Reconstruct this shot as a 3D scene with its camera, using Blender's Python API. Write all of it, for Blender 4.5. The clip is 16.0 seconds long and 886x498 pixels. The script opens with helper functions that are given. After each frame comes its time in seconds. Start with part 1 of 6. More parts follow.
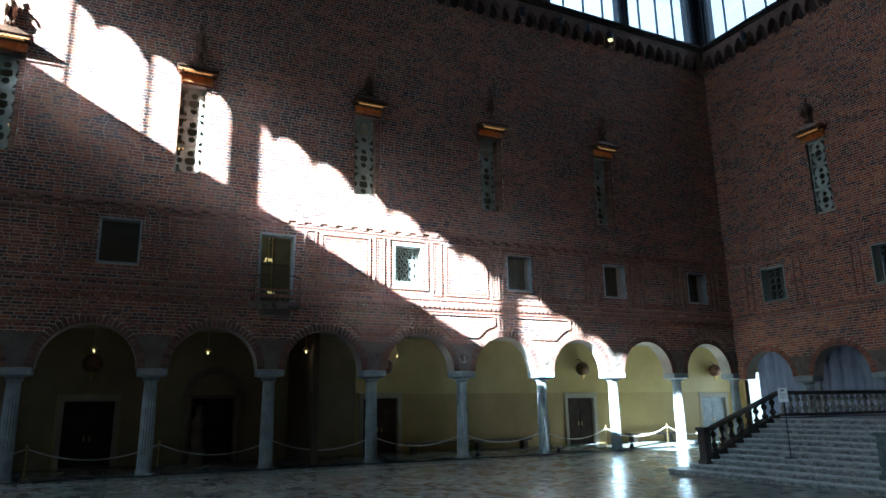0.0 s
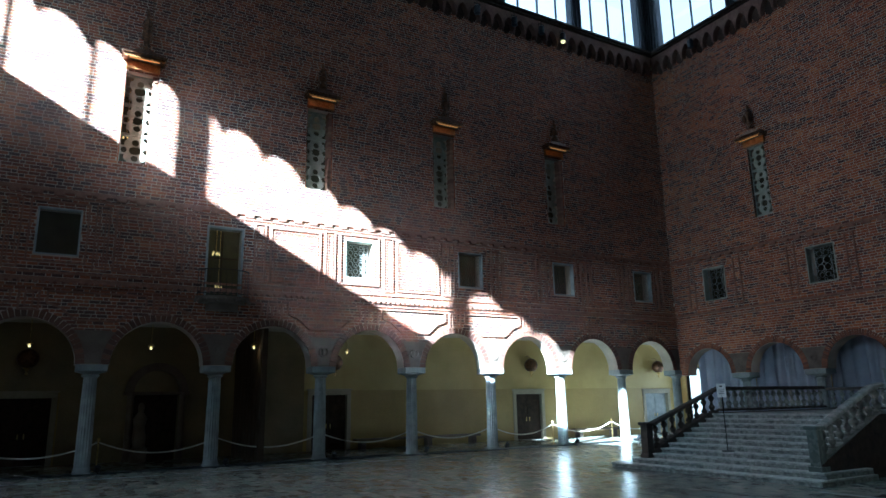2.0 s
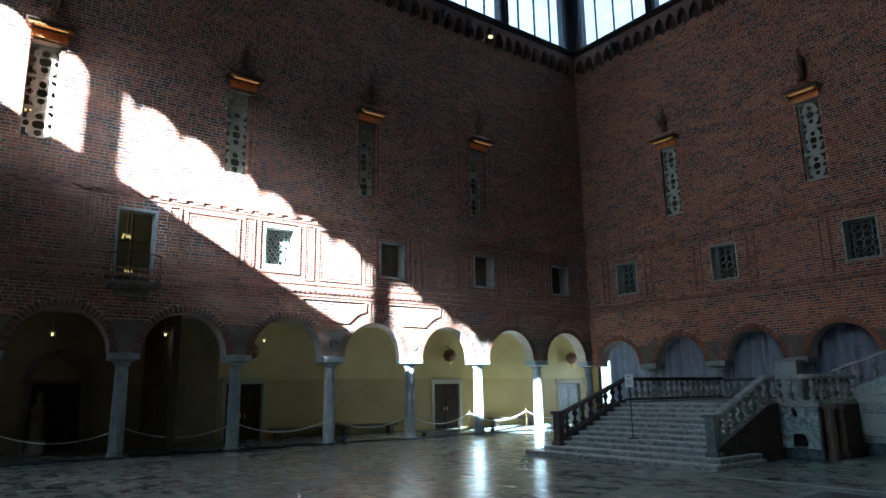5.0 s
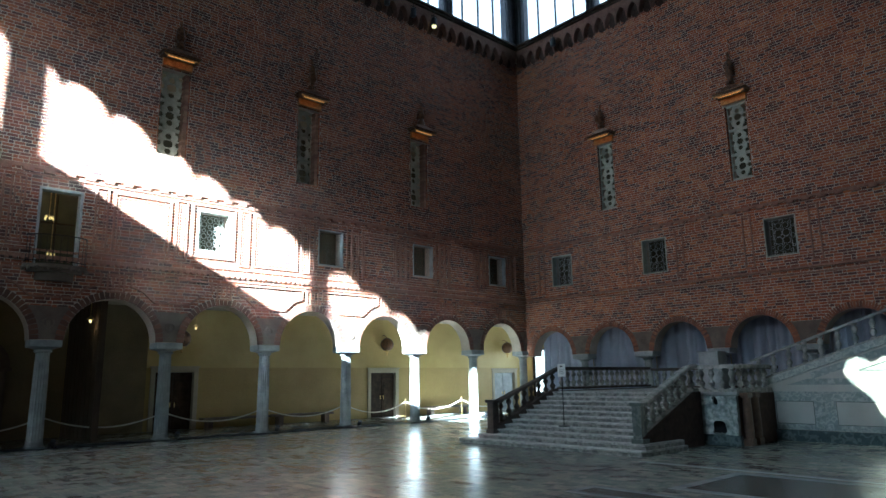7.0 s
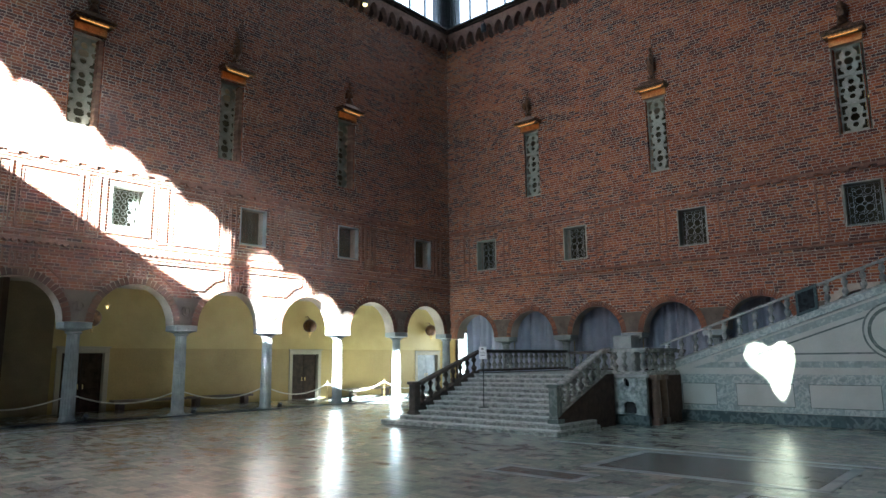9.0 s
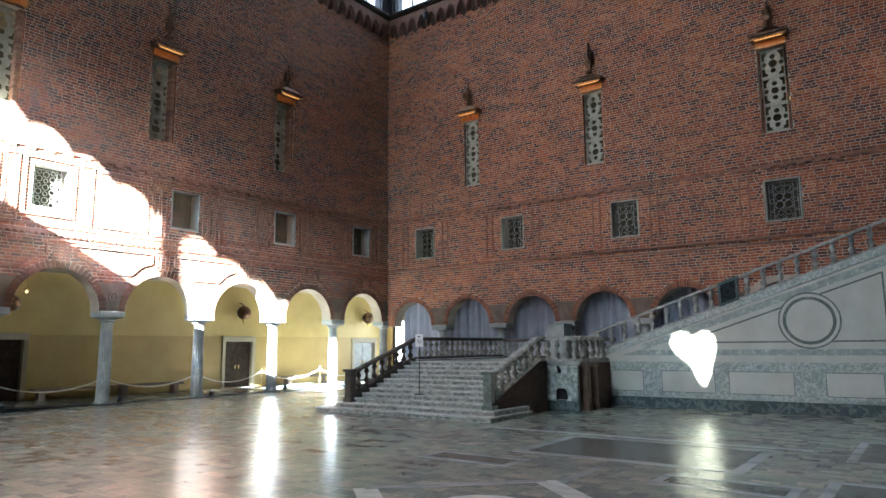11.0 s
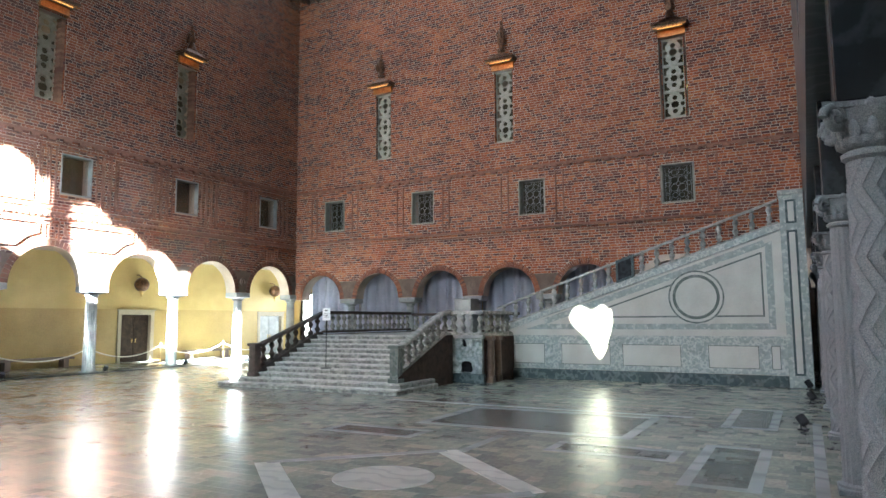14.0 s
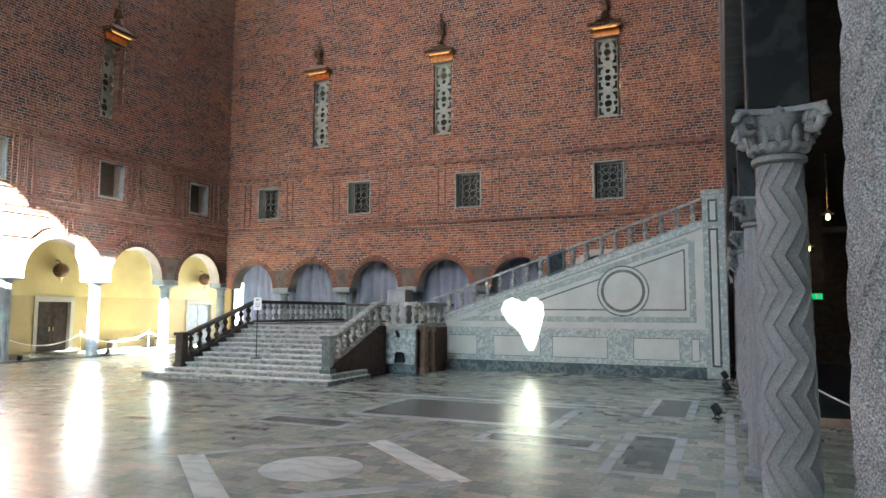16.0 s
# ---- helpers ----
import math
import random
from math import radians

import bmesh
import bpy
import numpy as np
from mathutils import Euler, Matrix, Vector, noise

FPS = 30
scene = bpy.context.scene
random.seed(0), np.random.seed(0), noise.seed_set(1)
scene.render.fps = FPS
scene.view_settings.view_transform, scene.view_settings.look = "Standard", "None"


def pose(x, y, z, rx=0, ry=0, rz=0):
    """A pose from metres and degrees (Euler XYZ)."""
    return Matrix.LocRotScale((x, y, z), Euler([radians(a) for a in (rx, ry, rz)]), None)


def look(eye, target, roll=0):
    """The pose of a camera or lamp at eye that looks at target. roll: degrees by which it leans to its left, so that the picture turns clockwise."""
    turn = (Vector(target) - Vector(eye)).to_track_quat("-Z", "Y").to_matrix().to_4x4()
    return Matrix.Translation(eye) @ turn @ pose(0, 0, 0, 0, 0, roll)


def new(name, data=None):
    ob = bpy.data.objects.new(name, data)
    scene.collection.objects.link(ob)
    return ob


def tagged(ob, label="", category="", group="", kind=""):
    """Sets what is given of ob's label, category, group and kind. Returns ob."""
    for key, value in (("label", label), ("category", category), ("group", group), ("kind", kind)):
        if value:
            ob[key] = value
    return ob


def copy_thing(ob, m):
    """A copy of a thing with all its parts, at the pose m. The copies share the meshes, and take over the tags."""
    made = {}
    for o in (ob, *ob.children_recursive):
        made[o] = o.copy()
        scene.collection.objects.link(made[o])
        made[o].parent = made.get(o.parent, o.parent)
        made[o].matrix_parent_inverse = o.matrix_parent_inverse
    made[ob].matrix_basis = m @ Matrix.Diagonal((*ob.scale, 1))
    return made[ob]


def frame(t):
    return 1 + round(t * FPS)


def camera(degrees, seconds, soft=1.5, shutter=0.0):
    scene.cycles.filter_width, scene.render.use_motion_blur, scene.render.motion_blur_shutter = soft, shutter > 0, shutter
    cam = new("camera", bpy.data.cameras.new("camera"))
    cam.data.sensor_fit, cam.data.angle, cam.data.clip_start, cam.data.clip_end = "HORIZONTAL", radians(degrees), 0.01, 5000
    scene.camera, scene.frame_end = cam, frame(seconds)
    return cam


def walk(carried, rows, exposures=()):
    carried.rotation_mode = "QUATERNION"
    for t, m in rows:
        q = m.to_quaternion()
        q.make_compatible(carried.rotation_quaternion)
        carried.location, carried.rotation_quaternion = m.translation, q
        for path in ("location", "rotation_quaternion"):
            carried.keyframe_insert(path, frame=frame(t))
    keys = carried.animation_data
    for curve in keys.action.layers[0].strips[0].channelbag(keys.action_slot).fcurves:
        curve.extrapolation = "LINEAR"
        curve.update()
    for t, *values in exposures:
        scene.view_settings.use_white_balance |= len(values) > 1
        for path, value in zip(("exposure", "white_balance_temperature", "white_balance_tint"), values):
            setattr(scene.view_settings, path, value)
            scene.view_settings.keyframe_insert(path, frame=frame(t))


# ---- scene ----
cam = camera(67.28, 16.0)
# seconds, eye x y z, yaw, pitch, roll
ROWS = [
    (0.0, -1.038, 1.593, 2.040, -25.88, 13.28, -0.92),
    (0.5, -1.039, 1.585, 2.036, -26.98, 13.20, -1.00),
    (1.0, -1.041, 1.577, 2.033, -28.02, 13.10, -1.03),
    (1.5, -1.042, 1.569, 2.030, -29.07, 13.02, -1.08),
    (2.0, -1.044, 1.560, 2.027, -30.11, 12.92, -1.06),
    (2.5, -1.045, 1.551, 2.024, -31.21, 12.75, -1.03),
    (3.0, -1.047, 1.541, 2.021, -32.31, 12.59, -0.95),
    (3.5, -1.049, 1.532, 2.019, -33.42, 12.47, -1.00),
    (4.0, -1.051, 1.522, 2.017, -34.57, 12.28, -0.97),
    (6.5, -1.062, 1.466, 2.009, -40.66, 11.34, -0.90),
    (7.0, -1.065, 1.454, 2.008, -42.15, 10.99, -0.84),
    (7.5, -1.068, 1.442, 2.007, -43.78, 10.69, -0.79),
    (8.0, -1.070, 1.429, 2.006, -45.35, 10.30, -0.70),
    (8.5, -1.073, 1.416, 2.006, -46.97, 9.86, -0.58),
    (9.0, -1.076, 1.402, 2.005, -48.55, 9.42, -0.59),
    (11.5, -1.093, 1.330, 2.006, -55.22, 7.91, -0.49),
    (12.0, -1.096, 1.315, 2.007, -56.67, 7.38, -0.53),
    (12.5, -1.100, 1.299, 2.008, -57.85, 6.98, -0.55),
    (13.0, -1.104, 1.283, 2.010, -58.99, 6.60, -0.49),
    (13.5, -1.108, 1.266, 2.011, -60.18, 6.34, -0.45),
    (14.0, -1.112, 1.250, 2.012, -61.49, 6.05, -0.36),
    (14.5, -1.116, 1.233, 2.014, -62.89, 5.77, -0.22),
    (15.0, -1.120, 1.215, 2.016, -64.38, 5.42, -0.01),
    (15.5, -1.125, 1.197, 2.018, -65.78, 5.19, 0.12),
    (16.0, -1.129, 1.179, 2.021, -66.94, 5.26, 0.25),
]
EXPOSURE = [(0.0, 4.15, 4450, -10), (4.0, 4.07, 4450, -10), (7.0, 4.58, 4800, -8), (9.0, 5.25, 5100, -5), (12.5, 5.95, 5480, 1), (16.0, 6.36, 5500, 0)]
walk(cam, [(t, pose(x, y, z, 0, 0, yaw) @ pose(0, 0, 0, 90 + pitch) @ pose(0, 0, 0, 0, 0, roll)) for t, x, y, z, yaw, pitch, roll in ROWS], EXPOSURE)

# ---- light ----
SUN = Vector((1.8, 1.0, -0.954)).normalized()
world = bpy.data.worlds.new("sky")
scene.world = world
world.use_nodes = True
wn = world.node_tree.nodes
sky = wn.new("ShaderNodeTexSky")
sky.sky_type, sky.sun_disc = "NISHITA", False
sky.dust_density, sky.ozone_density = 1.0, 0.3
sky.sun_elevation, sky.sun_rotation = radians(24.9), radians(241)
wn["Background"].inputs["Strength"].default_value = 0.086
# thin even haze over the clear sky
haze = wn.new("ShaderNodeMix")
haze.data_type = "RGBA"
haze.inputs[0].default_value, haze.inputs[7].default_value = 0.9, (1.0, 0.93, 0.89, 1)
world.node_tree.links.new(sky.outputs[0], haze.inputs[6])
world.node_tree.links.new(haze.outputs[2], wn["Background"].inputs["Color"])


def lamp(name, kind, energy, m, colour=(1, 1, 1), size=None, spread=180):
    data = bpy.data.lights.new(name, kind)
    data.energy, data.color = energy, colour
    if kind == "AREA":
        data.shape, data.size, data.size_y = "RECTANGLE", size[0], size[1]
    if kind == "POINT":
        data.shadow_soft_size = size
    if kind == "AREA":
        data.spread = radians(spread)
    ob = new(name, data)
    ob.matrix_world = m
    return ob


sun = lamp("sun", "SUN", 5.0, Matrix.Translation((-60, -30, 40)) @ SUN.to_track_quat("-Z", "Y").to_matrix().to_4x4(), (1.0, 0.96, 0.90))
sun.data.angle = radians(0.35)
SKYLIGHT = (0.80, 0.91, 1.0)
lamp("skylight_north", "AREA", 7, look((3.5, 26.5, 24.0), (3.5, 13, 1.0)), SKYLIGHT, (46, 3.6), 105)
lamp("skylight_east", "AREA", 2, look((27.8, 13.5, 24.0), (14, 11.5, 1.0)), SKYLIGHT, (24, 3.6), 95)
lamp("skylight_west_low", "AREA", 5.6, look((-20.55, 10.5, 23.2), (20, 14.5, 0.5)), SKYLIGHT, (6, 1.6), 56)
lamp("skylight_west", "AREA", 8, look((-20.6, 17.5, 24.0), (1, 11.5, 1.0)), SKYLIGHT, (16, 3.6), 90)
lamp("window_light_east", "AREA", 4, look((32.5, 28.7, 2.2), (20, 28.7, 1.8)), (1.0, 0.97, 0.9), (2.9, 3.2))

# ---- materials ----


def material(name, rough=0.8, metal=0.0):
    m = bpy.data.materials.new(name)
    m.use_nodes = True
    b = m.node_tree.nodes["Principled BSDF"]
    b.inputs["Roughness"].default_value, b.inputs["Metallic"].default_value = rough, metal
    return m, m.node_tree, b


def node(t, kind, **values):
    n = t.nodes.new(kind)
    for k, v in values.items():
        n.inputs[k.replace("_", " ")].default_value = v
    return n


def ramp(t, fac, stops):
    r = t.nodes.new("ShaderNodeValToRGB")
    e = r.color_ramp.elements
    while len(e) < len(stops):
        e.new(0.5)
    for k, (p, c) in zip(e, stops):
        k.position, k.color = p, (*c, 1)
    t.links.new(fac, r.inputs[0])
    return r.outputs[0]


def mixed(t, fac, a, b, mode="MIX"):
    n = t.nodes.new("ShaderNodeMix")
    n.data_type, n.blend_type = "RGBA", mode
    for sock, v in ((n.inputs[0], fac), (n.inputs[6], a), (n.inputs[7], b)):
        if isinstance(v, (int, float)):
            sock.default_value = v
        elif isinstance(v, tuple):
            sock.default_value = (*v, 1)
        else:
            t.links.new(v, sock)
    return n.outputs[2]


def place(t, random_shift=False):
    g = t.nodes.new("ShaderNodeNewGeometry")
    if not random_shift:
        return g.outputs["Position"]
    o = t.nodes.new("ShaderNodeObjectInfo")
    s = t.nodes.new("ShaderNodeVectorMath")
    s.operation = "MULTIPLY_ADD"
    t.links.new(o.outputs["Random"], s.inputs[0])
    s.inputs[1].default_value = (37, 11, 23)
    t.links.new(g.outputs["Position"], s.inputs[2])
    return s.outputs[0]


def noise_of(t, where, scale, detail=4.0, rough=0.55):
    n = node(t, "ShaderNodeTexNoise", Scale=scale, Detail=detail, Roughness=rough)
    t.links.new(where, n.inputs["Vector"])
    return n.outputs[0]


def bump(t, b, height, strength=0.4, distance=0.01):
    n = node(t, "ShaderNodeBump", Strength=strength, Distance=distance)
    t.links.new(height, n.inputs["Height"])
    t.links.new(n.outputs[0], b.inputs["Normal"])


BRICKS = [(0.0, (0.07, 0.036, 0.036)), (0.26, (0.12, 0.052, 0.043)), (0.44, (0.262, 0.083, 0.039)), (0.65, (0.342, 0.101, 0.037)), (0.85, (0.415, 0.15, 0.055)), (1.0, (0.495, 0.22, 0.098))]
SLABS = [(0.0, (0.19, 0.215, 0.20)), (0.25, (0.24, 0.265, 0.245)), (0.6, (0.30, 0.315, 0.28)), (0.85, (0.345, 0.35, 0.305)), (1.0, (0.42, 0.40, 0.35))]


def laid(name, stops, rough, single, grain=38, height=0.5):
    """Bricks or slabs: each piece takes its own tone; single: the piece is an object, else an island of a joined mesh."""
    m, t, b = material(name, rough)
    pos = place(t)
    src = t.nodes.new("ShaderNodeObjectInfo").outputs["Random"] if single else t.nodes.new("ShaderNodeNewGeometry").outputs["Random Per Island"]
    if not single and height:
        # dark bricks gather in clusters drawn out along the courses
        k = t.nodes.new("ShaderNodeMath")
        k.operation, k.inputs[1].default_value = "MULTIPLY_ADD", 0.62
        c = t.nodes.new("ShaderNodeMapRange")
        c.inputs["From Min"].default_value, c.inputs["From Max"].default_value = 0.35, 0.65
        c.inputs["To Max"].default_value = 0.38
        run = t.nodes.new("ShaderNodeVectorMath")
        run.operation, run.inputs[1].default_value = "MULTIPLY", (1.0, 1.0, 3.2)
        t.links.new(pos, run.inputs[0])
        t.links.new(noise_of(t, run.outputs[0], 0.6, 5, 0.62), c.inputs[0])
        t.links.new(src, k.inputs[0])
        t.links.new(c.outputs[0], k.inputs[2])
        src = k.outputs[0]
    tone = ramp(t, src, stops)
    fine = ramp(t, noise_of(t, pos, grain, 4), [(0.3, (0.74, 0.74, 0.75)), (0.75, (1.15, 1.13, 1.1))])
    patch = ramp(t, noise_of(t, pos, 0.55, 5), [(0.32, (0.80, 0.77, 0.78)), (0.68, (1.12, 1.1, 1.06))])
    t.links.new(mixed(t, 1.0, mixed(t, 1.0, tone, fine, "MULTIPLY"), patch, "MULTIPLY"), b.inputs["Base Color"])
    if height:
        bump(t, b, noise_of(t, pos, 24, 4), height, 0.008)
    else:
        rr = t.nodes.new("ShaderNodeMapRange")
        rr.inputs["To Min"].default_value, rr.inputs["To Max"].default_value = rough - 0.015, rough + 0.08
        t.links.new(noise_of(t, pos, 1.4, 5), rr.inputs[0])
        t.links.new(rr.outputs[0], b.inputs["Roughness"])
        bump(t, b, noise_of(t, pos, 3.5, 3), 0.08, 0.02)
    return m


def mottled(name, stops, scale, rough, metal=0.0, height=0.3, fine=60, shift=True, wear=0.12):
    """A plain material with colour varied at two scales, fine relief and uneven gloss."""
    m, t, b = material(name, rough, metal)
    pos = place(t, shift)
    big = ramp(t, noise_of(t, pos, scale, 6), stops)
    small = ramp(t, noise_of(t, pos, fine, 3), [(0.3, (1 - wear,) * 3), (0.7, (1 + wear,) * 3)])
    t.links.new(mixed(t, 1.0, big, small, "MULTIPLY"), b.inputs["Base Color"])
    rr = t.nodes.new("ShaderNodeMapRange")
    rr.inputs["To Min"].default_value, rr.inputs["To Max"].default_value = max(0.03, rough - 0.1), min(1.0, rough + 0.12)
    t.links.new(noise_of(t, pos, scale * 3, 3), rr.inputs[0])
    t.links.new(rr.outputs[0], b.inputs["Roughness"])
    if height:
        bump(t, b, noise_of(t, pos, fine, 4), height, 0.004)
    return m


def veined(name, base, vein, scale, rough, tint=None):
    """Polished marble with drawn-out veins."""
    m, t, b = material(name, rough)
    pos = place(t, True)
    w = node(t, "ShaderNodeTexWave", Scale=scale, Distortion=9.0, Detail=5.0, Detail_Scale=1.6)
    t.links.new(pos, w.inputs["Vector"])
    v = ramp(t, w.outputs[1], [(0.0, vein), (0.35, base), (1.0, base)])
    cloud = ramp(t, noise_of(t, pos, scale * 1.7, 6), [(0.3, (0.75, 0.77, 0.75)), (0.7, (1.1, 1.1, 1.08))])
    t.links.new(mixed(t, 1.0, v, cloud, "MULTIPLY"), b.inputs["Base Color"])
    return m


def glowing(name, colour, strength):
    m, t, b = material(name, 0.5)
    b.inputs["Base Color"].default_value = (*colour, 1)
    b.inputs["Emission Color"].default_value = (*colour, 1)
    b.inputs["Emission Strength"].default_value = strength
    return m


MORTAR = mottled("lime_mortar", [(0.3, (0.40, 0.32, 0.255)), (0.7, (0.53, 0.44, 0.365))], 1.2, 0.9, 0, 0.5, 50, shift=False)
BRICK_MANY = laid("laid_brick", BRICKS, 0.86, False)
# brick of the east wall again, its cooler light here put into the tones
BRICK_NORTH = laid("laid_cool_lit_brick", [(0.0, (0.06, 0.036, 0.036)), (0.26, (0.10, 0.05, 0.043)), (0.44, (0.195, 0.071, 0.042)), (0.65, (0.275, 0.092, 0.043)), (0.85, (0.34, 0.132, 0.06)), (1.0, (0.42, 0.19, 0.10))], 0.86, False)
MORTAR_BRICK = laid("pale_brick", [(0.0, (0.20, 0.10, 0.07)), (1.0, (0.40, 0.24, 0.16))], 0.86, False)
RING_NORTH = laid("ring_brick", [(0.0, (0.09, 0.046, 0.036)), (0.5, (0.15, 0.068, 0.046)), (1.0, (0.20, 0.095, 0.06))], 0.86, True)
BRICK_ONE = laid("single_brick", [(0.0, (0.125, 0.054, 0.042)), (0.5, (0.215, 0.083, 0.046)), (1.0, (0.29, 0.115, 0.058))], 0.86, True)
SLAB_MANY = laid("laid_slab", SLABS, 0.215, False, 14, 0)
SLAB_ONE = laid("single_slab", SLABS, 0.215, True, 14, 0)
for m in (SLAB_MANY, SLAB_ONE):
    m.node_tree.nodes["Principled BSDF"].inputs["Specular IOR Level"].default_value = 0.68
BRICK_RIM = mottled("moulded_brick", [(0.3, (0.18, 0.09, 0.062)), (0.7, (0.29, 0.15, 0.105))], 5.0, 0.86, 0, 0.5, 40, wear=0.25)
STONE_PALE = mottled("pale_stone", [(0.3, (0.22, 0.23, 0.235)), (0.7, (0.37, 0.375, 0.37))], 2.5, 0.6, 0, 0.3, 50)
STONE_WARM = mottled("sandstone", [(0.3, (0.10, 0.073, 0.057)), (0.7, (0.175, 0.132, 0.10))], 2.0, 0.8, 0, 0.3, 40)
GRANITE = mottled("granite", [(0.36, (0.06, 0.065, 0.075)), (0.5, (0.165, 0.175, 0.19)), (0.64, (0.29, 0.30, 0.32))], 200, 0.75, 0, 0.3, 190, wear=0.3)
LATTICE = mottled("lattice_stone", [(0.3, (0.33, 0.33, 0.27)), (0.7, (0.45, 0.44, 0.37))], 6, 0.75, 0, 0.3, 60)
PLASTER = mottled("yellow_plaster", [(0.3, (0.41, 0.305, 0.105)), (0.7, (0.50, 0.385, 0.15))], 0.8, 0.5, 0, 0.25, 25, wear=0.08)
PLASTER_LOW = mottled("ochre_plaster", [(0.3, (0.32, 0.225, 0.072)), (0.7, (0.385, 0.28, 0.10))], 0.8, 0.5, 0, 0.25, 25, wear=0.1)
# plaster darkened to carry the dimness of the western bays
PLASTER_SHADED = mottled("shaded_plaster", [(0.3, (0.17, 0.128, 0.066)), (0.7, (0.26, 0.20, 0.105))], 0.9, 0.4, 0, 0.2, 25)
PLASTER_DIM = mottled("grey_plaster", [(0.3, (0.30, 0.26, 0.19)), (0.7, (0.38, 0.33, 0.25))], 0.9, 0.85, 0, 0.2, 25)
FLOOR = mottled("floor_joint", [(0.3, (0.10, 0.10, 0.095)), (0.7, (0.17, 0.165, 0.155))], 3, 0.5, 0, 0.2, 40, shift=False)
MARBLE_WHITE = veined("white_marble", (0.48, 0.475, 0.455), (0.33, 0.33, 0.33), 0.9, 0.28)
MARBLE_PINK = mottled("cream_marble", [(0.3, (0.45, 0.45, 0.415)), (0.7, (0.55, 0.55, 0.51))], 1.5, 0.35, 0, 0.1, 40, wear=0.06)
MARBLE_GREEN = veined("green_marble", (0.325, 0.36, 0.36), (0.50, 0.52, 0.51), 4.0, 0.3)
MARBLE_DARK = veined("dark_green_marble", (0.085, 0.112, 0.12), (0.16, 0.19, 0.20), 2.5, 0.25)
# one stone in two tones: risers darker, treads lighter, as the light falls
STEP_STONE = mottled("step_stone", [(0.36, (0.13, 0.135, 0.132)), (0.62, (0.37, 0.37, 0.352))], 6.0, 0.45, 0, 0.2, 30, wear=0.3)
LIT_TREAD = mottled("lit_tread_stone", [(0.36, (0.27, 0.28, 0.275)), (0.62, (0.54, 0.54, 0.52))], 6.0, 0.34, 0, 0.15, 30, wear=0.25)
BALUSTER = mottled("baluster_stone", [(0.35, (0.17, 0.18, 0.17)), (0.65, (0.40, 0.39, 0.37))], 6, 0.45, 0, 0.2, 60)
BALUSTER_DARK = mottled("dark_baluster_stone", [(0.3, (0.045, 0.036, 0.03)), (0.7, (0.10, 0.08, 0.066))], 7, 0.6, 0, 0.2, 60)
BROWN_STONE = mottled("brown_stone", [(0.3, (0.07, 0.045, 0.03)), (0.7, (0.16, 0.10, 0.07))], 4, 0.4, 0, 0.2, 40)
# also colours the shade sheets of the cornice and of the landing recess
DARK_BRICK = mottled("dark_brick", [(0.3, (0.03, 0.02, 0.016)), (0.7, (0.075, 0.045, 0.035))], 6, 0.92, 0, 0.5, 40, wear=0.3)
SOUTH_STONE = veined("polished_dark_stone", (0.05, 0.045, 0.048), (0.10, 0.09, 0.09), 1.2, 0.28)
SLATE = veined("slate", (0.010, 0.012, 0.016), (0.024, 0.028, 0.034), 1.4, 0.3)
# dark timber; also carries the darkness of the aisle and the lobby
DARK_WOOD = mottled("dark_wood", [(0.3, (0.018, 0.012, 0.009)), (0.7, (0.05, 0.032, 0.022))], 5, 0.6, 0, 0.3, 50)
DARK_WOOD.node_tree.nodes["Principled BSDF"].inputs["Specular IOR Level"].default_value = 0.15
SLATE.node_tree.nodes["Principled BSDF"].inputs["Specular IOR Level"].default_value = 0.14
MARBLE_MID = veined("grey_green_marble", (0.115, 0.135, 0.13), (0.20, 0.22, 0.21), 2.2, 0.3)
CORNICE_STONE = mottled("cornice_brick", [(0.3, (0.12, 0.07, 0.058)), (0.7, (0.20, 0.12, 0.095))], 4, 0.85, 0, 0.4, 40, wear=0.25)
STEEL = mottled("painted_steel", [(0.3, (0.03, 0.035, 0.05)), (0.7, (0.06, 0.065, 0.085))], 4, 0.45, 0.3, 0.1, 40)
BLACK = mottled("black_metal", [(0.3, (0.012, 0.012, 0.013)), (0.7, (0.03, 0.03, 0.032))], 8, 0.5, 0.5, 0.1, 60)
IRON = mottled("wrought_iron", [(0.3, (0.36, 0.35, 0.32)), (0.7, (0.52, 0.51, 0.47))], 12, 0.5, 0.3, 0.2, 60)
BRASS = mottled("brass", [(0.3, (0.55, 0.38, 0.14)), (0.7, (0.75, 0.55, 0.24))], 10, 0.28, 1.0, 0.1, 60)
COPPER = mottled("gilt_copper", [(0.3, (0.38, 0.15, 0.05)), (0.7, (0.62, 0.30, 0.10))], 5, 0.4, 0.7, 0.3, 40, wear=0.25)
BRONZE = mottled("aged_bronze", [(0.3, (0.06, 0.035, 0.025)), (0.7, (0.24, 0.13, 0.07))], 9, 0.34, 0.75, 0.4, 50)
# darkened plaster: the unlit look of the galleries is put into the colour
GALLERY = mottled("dimmed_gallery_plaster", [(0.3, (0.055, 0.052, 0.034)), (0.7, (0.10, 0.092, 0.055))], 1.2, 0.9, 0, 0.2, 40)
CURTAIN = mottled("curtain_cloth", [(0.3, (0.42, 0.435, 0.52)), (0.7, (0.52, 0.535, 0.62))], 1.2, 0.9, 0, 0.2, 120)
CURTAIN_BROWN = mottled("brown_curtain", [(0.3, (0.045, 0.028, 0.016)), (0.7, (0.08, 0.05, 0.03))], 1.2, 0.9, 0, 0.2, 120)
ROPE = mottled("rope_cloth", [(0.3, (0.55, 0.50, 0.40)), (0.7, (0.72, 0.68, 0.58))], 20, 0.8, 0, 0.3, 90)
